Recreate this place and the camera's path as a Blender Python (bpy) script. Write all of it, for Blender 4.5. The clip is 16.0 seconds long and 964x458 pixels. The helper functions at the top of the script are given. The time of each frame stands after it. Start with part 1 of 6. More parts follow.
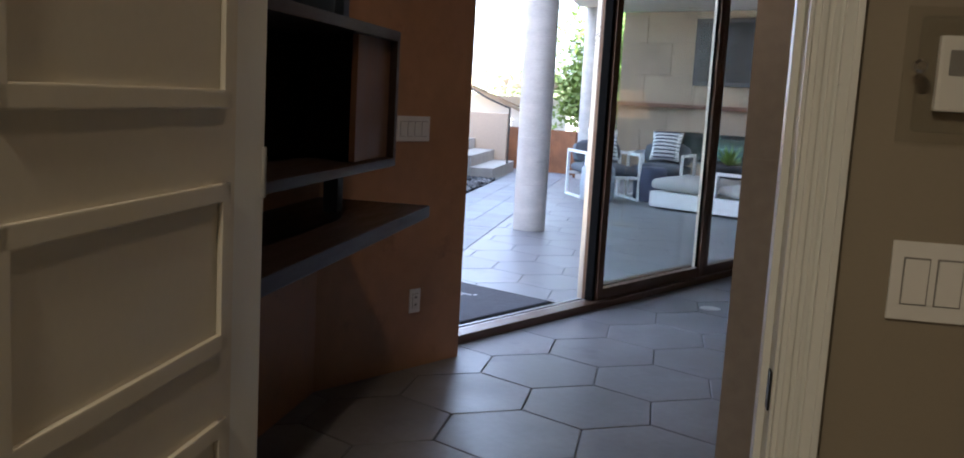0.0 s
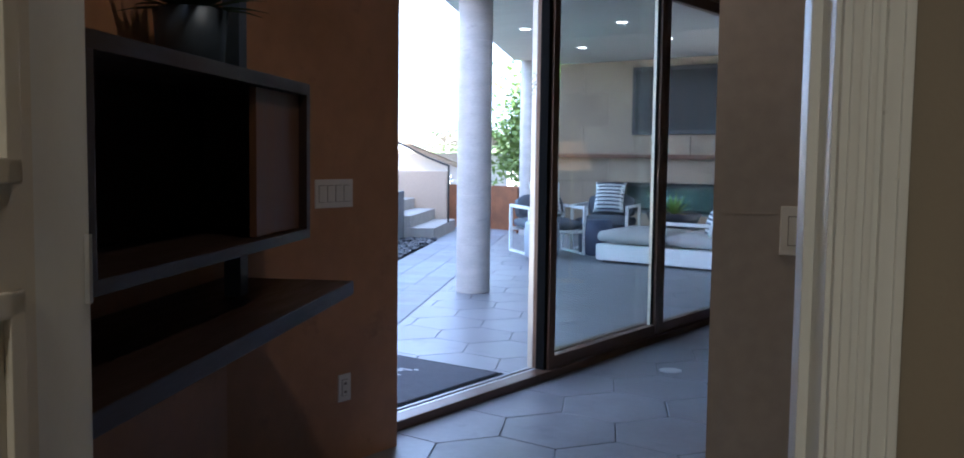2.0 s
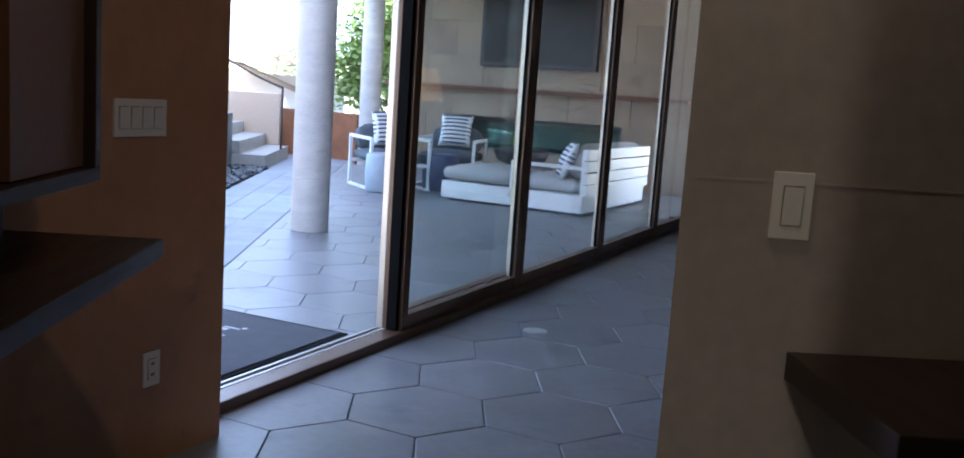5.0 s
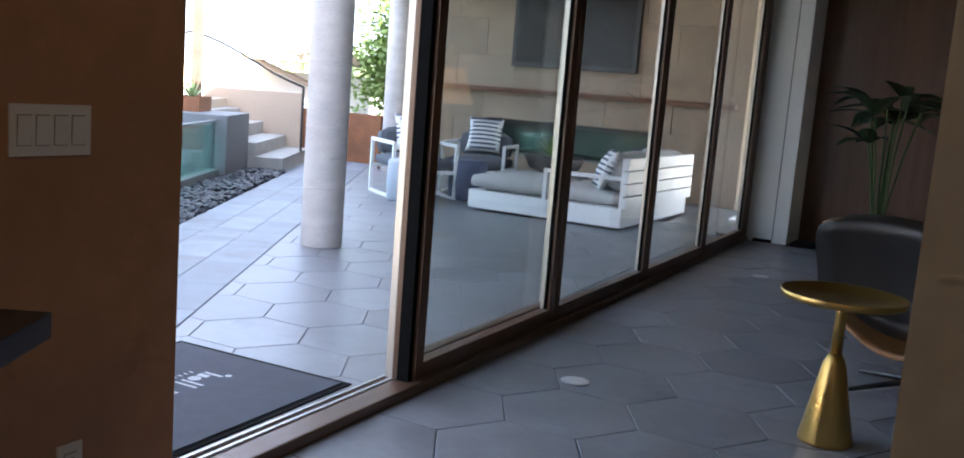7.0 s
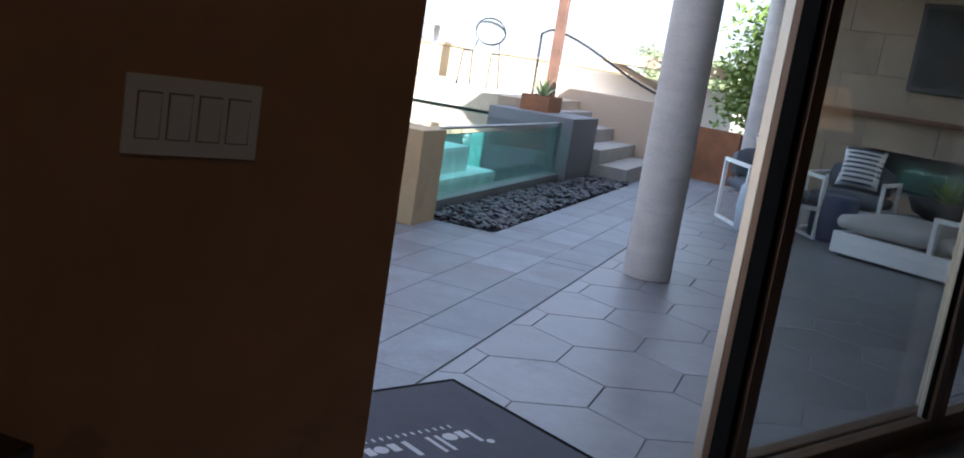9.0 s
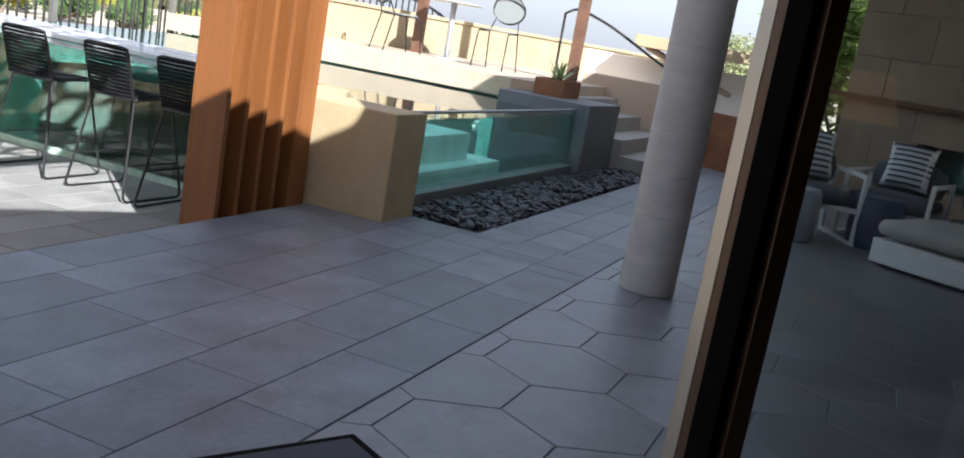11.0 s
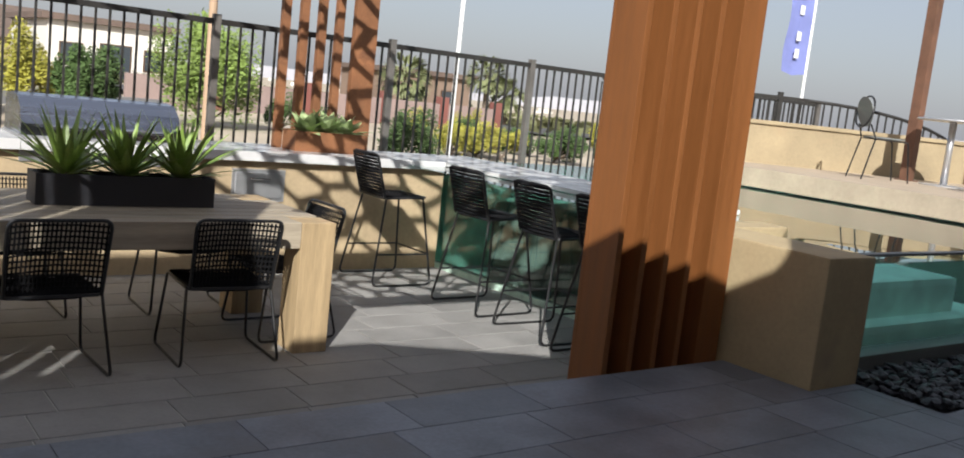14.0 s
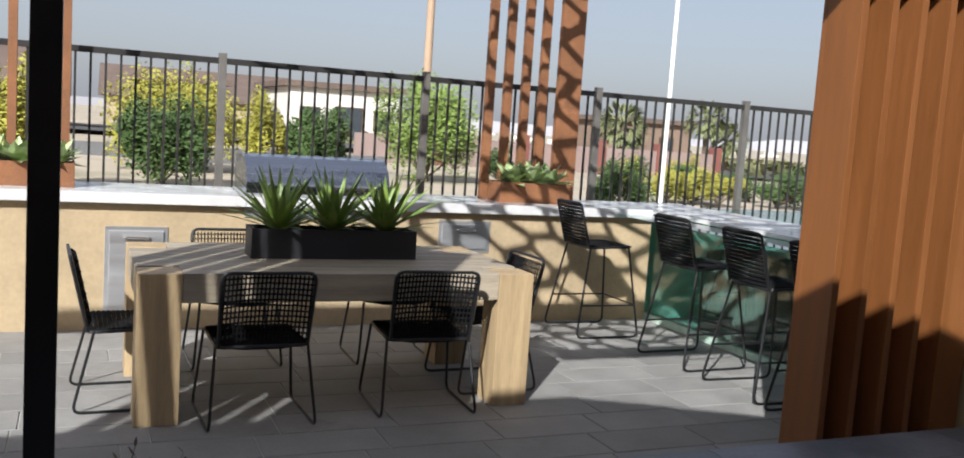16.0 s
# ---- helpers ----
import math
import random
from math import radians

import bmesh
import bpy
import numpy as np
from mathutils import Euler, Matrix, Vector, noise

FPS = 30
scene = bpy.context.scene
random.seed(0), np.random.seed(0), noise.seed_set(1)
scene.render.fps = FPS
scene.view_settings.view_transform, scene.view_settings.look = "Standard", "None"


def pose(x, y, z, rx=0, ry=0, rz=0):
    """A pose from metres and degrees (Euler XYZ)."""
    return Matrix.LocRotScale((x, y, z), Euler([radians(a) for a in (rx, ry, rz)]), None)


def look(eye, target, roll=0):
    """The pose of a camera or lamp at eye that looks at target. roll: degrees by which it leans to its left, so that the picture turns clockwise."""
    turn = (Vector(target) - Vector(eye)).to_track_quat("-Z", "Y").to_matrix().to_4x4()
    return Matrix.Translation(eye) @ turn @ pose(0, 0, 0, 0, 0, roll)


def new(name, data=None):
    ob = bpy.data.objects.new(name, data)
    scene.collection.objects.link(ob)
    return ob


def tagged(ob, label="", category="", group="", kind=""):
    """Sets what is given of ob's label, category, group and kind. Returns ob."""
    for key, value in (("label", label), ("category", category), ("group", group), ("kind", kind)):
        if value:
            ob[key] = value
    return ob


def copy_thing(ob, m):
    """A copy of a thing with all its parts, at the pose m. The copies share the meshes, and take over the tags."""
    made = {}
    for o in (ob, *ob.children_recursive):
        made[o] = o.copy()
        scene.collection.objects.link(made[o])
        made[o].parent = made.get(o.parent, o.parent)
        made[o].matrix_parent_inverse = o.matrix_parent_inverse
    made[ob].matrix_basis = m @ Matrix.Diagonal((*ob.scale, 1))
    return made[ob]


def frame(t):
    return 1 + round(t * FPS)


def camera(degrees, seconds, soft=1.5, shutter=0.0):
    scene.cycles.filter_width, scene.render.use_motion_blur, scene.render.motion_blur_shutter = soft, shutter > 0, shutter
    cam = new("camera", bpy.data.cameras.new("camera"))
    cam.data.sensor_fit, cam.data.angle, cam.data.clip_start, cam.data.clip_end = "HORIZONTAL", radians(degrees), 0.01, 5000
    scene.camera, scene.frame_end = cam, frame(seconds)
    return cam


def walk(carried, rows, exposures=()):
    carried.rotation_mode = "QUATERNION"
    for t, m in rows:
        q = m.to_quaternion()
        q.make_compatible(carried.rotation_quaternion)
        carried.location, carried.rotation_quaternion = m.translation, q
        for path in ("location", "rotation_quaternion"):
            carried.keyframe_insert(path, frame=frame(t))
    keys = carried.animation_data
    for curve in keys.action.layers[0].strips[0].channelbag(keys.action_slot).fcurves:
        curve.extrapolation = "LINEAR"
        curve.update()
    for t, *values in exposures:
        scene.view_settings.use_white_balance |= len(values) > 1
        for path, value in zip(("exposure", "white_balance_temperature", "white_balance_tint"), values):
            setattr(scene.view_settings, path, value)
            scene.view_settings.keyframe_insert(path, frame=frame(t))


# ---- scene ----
cam = camera(54.2, 16.0, 1.8)
METRES, EYE, TILT, LEAN, TURN = 5.0, 1.21, 0.0, 0.0, 40.6
ROWS = [
    (0.0, 0.0, 0.0, 0.0, 0.45, -8.01, -3.21),
    (0.5, 0.0082, 0.0207, 0.0022, -0.13, -6.85, -2.78),
    (1.0, 0.0177, 0.041, 0.0002, 0.9, -5.44, -2.31),
    (1.5, 0.0153, 0.0645, -0.0007, 0.8, -4.51, -1.72),
    (2.0, 0.009, 0.0884, -0.0008, -3.16, -4.43, -0.74),
    (2.5, 0.0141, 0.111, -0.0028, -9.02, -5.66, -1.53),
    (3.0, 0.0225, 0.1261, -0.0033, -8.88, -5.8, -1.97),
    (3.5, 0.0284, 0.1367, -0.0031, -9.8, -6.06, -2.76),
    (4.0, 0.0188, 0.1576, -0.0036, -10.94, -7.4, -3.49),
    (6.5, 0.0194, 0.3543, 0.0004, -14.72, -8.41, -3.14),
    (7.0, 0.0338, 0.3828, 0.0003, -11.32, -8.44, -4.46),
    (7.5, 0.0396, 0.4234, -0.0037, -3.93, -8.81, -5.37),
    (8.0, 0.0383, 0.4754, -0.0018, 3.05, -9.86, -6.12),
    (8.5, 0.0467, 0.5193, -0.0017, 8.58, -9.99, -7.64),
    (11.0, 0.1046, 0.7373, -0.0021, 13.59, -11.73, -9.68),
    (11.5, 0.1111, 0.7786, -0.0019, 16.69, -12.21, -9.37),
    (12.0, 0.1247, 0.8208, -0.0032, 24.03, -11.58, -10.14),
    (12.5, 0.1317, 0.8472, -0.0036, 31.67, -11.99, -9.86),
    (13.0, 0.1208, 0.8807, -0.0015, 33.75, -10.61, -9.13),
    (13.5, 0.1148, 0.8983, 0.0033, 37.04, -9.91, -7.08),
    (14.0, 0.1217, 0.9178, 0.0047, 43.52, -7.96, -6.15),
    (14.5, 0.1298, 0.938, 0.0037, 50.94, -7.8, -5.94),
    (15.0, 0.1282, 0.9469, 0.0028, 55.67, -7.02, -4.87),
    (15.5, 0.1231, 0.9489, 0.0056, 57.98, -6.41, -4.35),
    (16.0, 0.1184, 0.9549, 0.0046, 56.76, -6.12, -3.88),
]
EXPOSURES = [(0, 3.58, 5350, 10), (1.5, 3.5, 4850, 9), (2.5, 3.42, 4700, 9), (4, 3.4, 4700, 9), (6.5, 3.7, 5450, 9), (7.5, 3.22, 5500, 9), (8.5, 2.48, 5400, 9), (9.7, 2.05, 5700, 9), (11, 1.42, 5900, 9), (11.5, 1.03, 6050, 9), (12.5, 0.64, 6250, 9), (14, 0.46, 6300, 9), (16, 0.5, 6100, 9)]
walk(cam, [(t, pose(0, 0, EYE, TILT, LEAN, TURN) @ pose(METRES * x, METRES * y, METRES * z, 90 + pitch, roll, yaw)) for t, x, y, z, yaw, pitch, roll in ROWS],
     EXPOSURES)


P0 = (-6.95, 1.815)
PANG = 120.5


def pm(a, b, z=0, rz=0):
    """A pose on the pool terrace, whose axes are turned against the house."""
    return pose(P0[0], P0[1], 0, 0, 0, PANG) @ pose(a, b, z, 0, 0, rz)


# ---- world, sun ----
SUN = Vector((1.263, -0.174, 0.86)).normalized()
world = bpy.data.worlds.new("sky")
scene.world = world
world.use_nodes = True
wn = world.node_tree
sky = wn.nodes.new("ShaderNodeTexSky")
sky.sky_type, sky.sun_disc = "NISHITA", False
sky.sun_elevation, sky.sun_rotation = math.asin(SUN.z), math.atan2(SUN.x, SUN.y)
sky.dust_density, sky.air_density, sky.ozone_density = 3.0, 1.0, 2.0
wn.nodes["Background"].inputs[1].default_value = 0.084
haze = wn.nodes.new("ShaderNodeMix")
haze.data_type = "RGBA"
haze.inputs[0].default_value = 0.55
haze.inputs[7].default_value = (5.4, 5.35, 5.7, 1)
wn.links.new(sky.outputs[0], haze.inputs[6])
wn.links.new(haze.outputs[2], wn.nodes["Background"].inputs[0])
sun_data = bpy.data.lights.new("sun", "SUN")
sun_data.energy, sun_data.angle, sun_data.color = 5.0, radians(0.53), (1.0, 0.965, 0.91)
new("sun", sun_data).matrix_world = look(SUN * 30, (0, 0, 0))


# ---- materials ----
def mat(name, col, rough=0.6, metal=0.0, var=0.18, scale=2.5, fine=45.0, bump=0.15, rand=0.0, stretch=(1, 1, 1), spec=0.5, stain=None, coat=0.0):
    m = bpy.data.materials.new(name)
    m.use_nodes = True
    nt = m.node_tree
    b = nt.nodes["Principled BSDF"]
    N, L = nt.nodes.new, nt.links.new
    co = N("ShaderNodeTexCoord")
    mp = N("ShaderNodeMapping")
    mp.inputs["Scale"].default_value = stretch
    L(co.outputs["Object"], mp.inputs["Vector"])
    oi = N("ShaderNodeObjectInfo")
    off = N("ShaderNodeVectorMath")
    off.operation = "MULTIPLY_ADD"
    L(oi.outputs["Random"], off.inputs[0])
    off.inputs[1].default_value = (17, 23, 9)
    L(mp.outputs[0], off.inputs[2])
    n1, n2 = N("ShaderNodeTexNoise"), N("ShaderNodeTexNoise")
    n1.inputs["Scale"].default_value, n1.inputs["Detail"].default_value = scale, 6
    n2.inputs["Scale"].default_value, n2.inputs["Detail"].default_value = fine, 4
    for n in (n1, n2):
        L(off.outputs[0], n.inputs["Vector"])
    mx = N("ShaderNodeMath")
    mx.operation = "MULTIPLY_ADD"
    L(n2.outputs[0], mx.inputs[0])
    mx.inputs[1].default_value = 0.45
    L(n1.outputs[0], mx.inputs[2])
    rp = N("ShaderNodeMapRange")
    rp.inputs[1].default_value, rp.inputs[2].default_value = 0.45, 1.0
    rp.inputs[3].default_value, rp.inputs[4].default_value = 1 - var, 1 + var
    L(mx.outputs[0], rp.inputs[0])
    r2 = N("ShaderNodeMapRange")
    r2.inputs[3].default_value, r2.inputs[4].default_value = 1 - rand, 1 + rand
    L(oi.outputs["Random"], r2.inputs[0])
    pr = N("ShaderNodeMath")
    pr.operation = "MULTIPLY"
    L(rp.outputs[0], pr.inputs[0])
    L(r2.outputs[0], pr.inputs[1])
    vm = N("ShaderNodeVectorMath")
    vm.operation = "SCALE"
    vm.inputs[0].default_value = col
    L(pr.outputs[0], vm.inputs["Scale"])
    out = vm.outputs[0]
    if stain:
        n3 = N("ShaderNodeTexNoise")
        n3.inputs["Scale"].default_value, n3.inputs["Detail"].default_value, n3.inputs["Roughness"].default_value = stain[1], 8, 0.65
        L(off.outputs[0], n3.inputs["Vector"])
        r3 = N("ShaderNodeMapRange")
        r3.inputs[1].default_value, r3.inputs[2].default_value = stain[2], stain[2] + 0.14
        L(n3.outputs[0], r3.inputs[0])
        mc = N("ShaderNodeMix")
        mc.data_type = "RGBA"
        L(r3.outputs[0], mc.inputs[0])
        L(out, mc.inputs[6])
        mc.inputs[7].default_value = (*stain[0], 1)
        out = mc.outputs[2]
    L(out, b.inputs["Base Color"])
    b.inputs["Metallic"].default_value = metal
    rr = N("ShaderNodeMapRange")
    rr.inputs[1].default_value, rr.inputs[2].default_value = 0.45, 1.0
    rr.inputs[3].default_value, rr.inputs[4].default_value = max(rough - 0.1, 0.03), min(rough + 0.1, 1)
    L(mx.outputs[0], rr.inputs[0])
    L(rr.outputs[0], b.inputs["Roughness"])
    b.inputs["Specular IOR Level"].default_value = spec
    b.inputs["Coat Weight"].default_value = coat
    if bump:
        bp = N("ShaderNodeBump")
        bp.inputs["Strength"].default_value, bp.inputs["Distance"].default_value = bump, 0.01
        L(mx.outputs[0], bp.inputs["Height"])
        L(bp.outputs[0], b.inputs["Normal"])
    return m


def glass_mat(name, tint=(0.93, 0.97, 0.95), power=5.0, rough=0.0, ripple=0.0, ior=1.45):
    m = bpy.data.materials.new(name)
    m.use_nodes = True
    nt = m.node_tree
    nt.nodes.remove(nt.nodes["Principled BSDF"])
    N, L = nt.nodes.new, nt.links.new
    tr, gl, lw, mix = N("ShaderNodeBsdfTransparent"), N("ShaderNodeBsdfGlossy"), N("ShaderNodeLayerWeight"), N("ShaderNodeMixShader")
    pw, fr = N("ShaderNodeMath"), N("ShaderNodeMath")
    tr.inputs[0].default_value = (*tint, 1)
    gl.inputs["Roughness"].default_value = rough
    f0 = ((ior - 1) / (ior + 1)) ** 2
    pw.operation, fr.operation = "POWER", "MULTIPLY_ADD"
    L(lw.outputs["Facing"], pw.inputs[0])
    pw.inputs[1].default_value = power
    L(pw.outputs[0], fr.inputs[0])
    fr.inputs[1].default_value, fr.inputs[2].default_value = 1 - f0, f0
    L(fr.outputs[0], mix.inputs[0])
    L(tr.outputs[0], mix.inputs[1])
    L(gl.outputs[0], mix.inputs[2])
    L(mix.outputs[0], nt.nodes["Material Output"].inputs[0])
    if ripple:
        n, bp = N("ShaderNodeTexNoise"), N("ShaderNodeBump")
        n.inputs["Scale"].default_value = 5
        bp.inputs["Strength"].default_value, bp.inputs["Distance"].default_value = ripple, 0.02
        L(n.outputs[0], bp.inputs["Height"])
        L(bp.outputs[0], gl.inputs["Normal"])
    return m


def emit_mat(name, col, strength):
    m = bpy.data.materials.new(name)
    m.use_nodes = True
    b = m.node_tree.nodes["Principled BSDF"]
    b.inputs["Base Color"].default_value = (*col, 1)
    b.inputs["Emission Color"].default_value = (*col, 1)
    b.inputs["Emission Strength"].default_value = strength
    return m


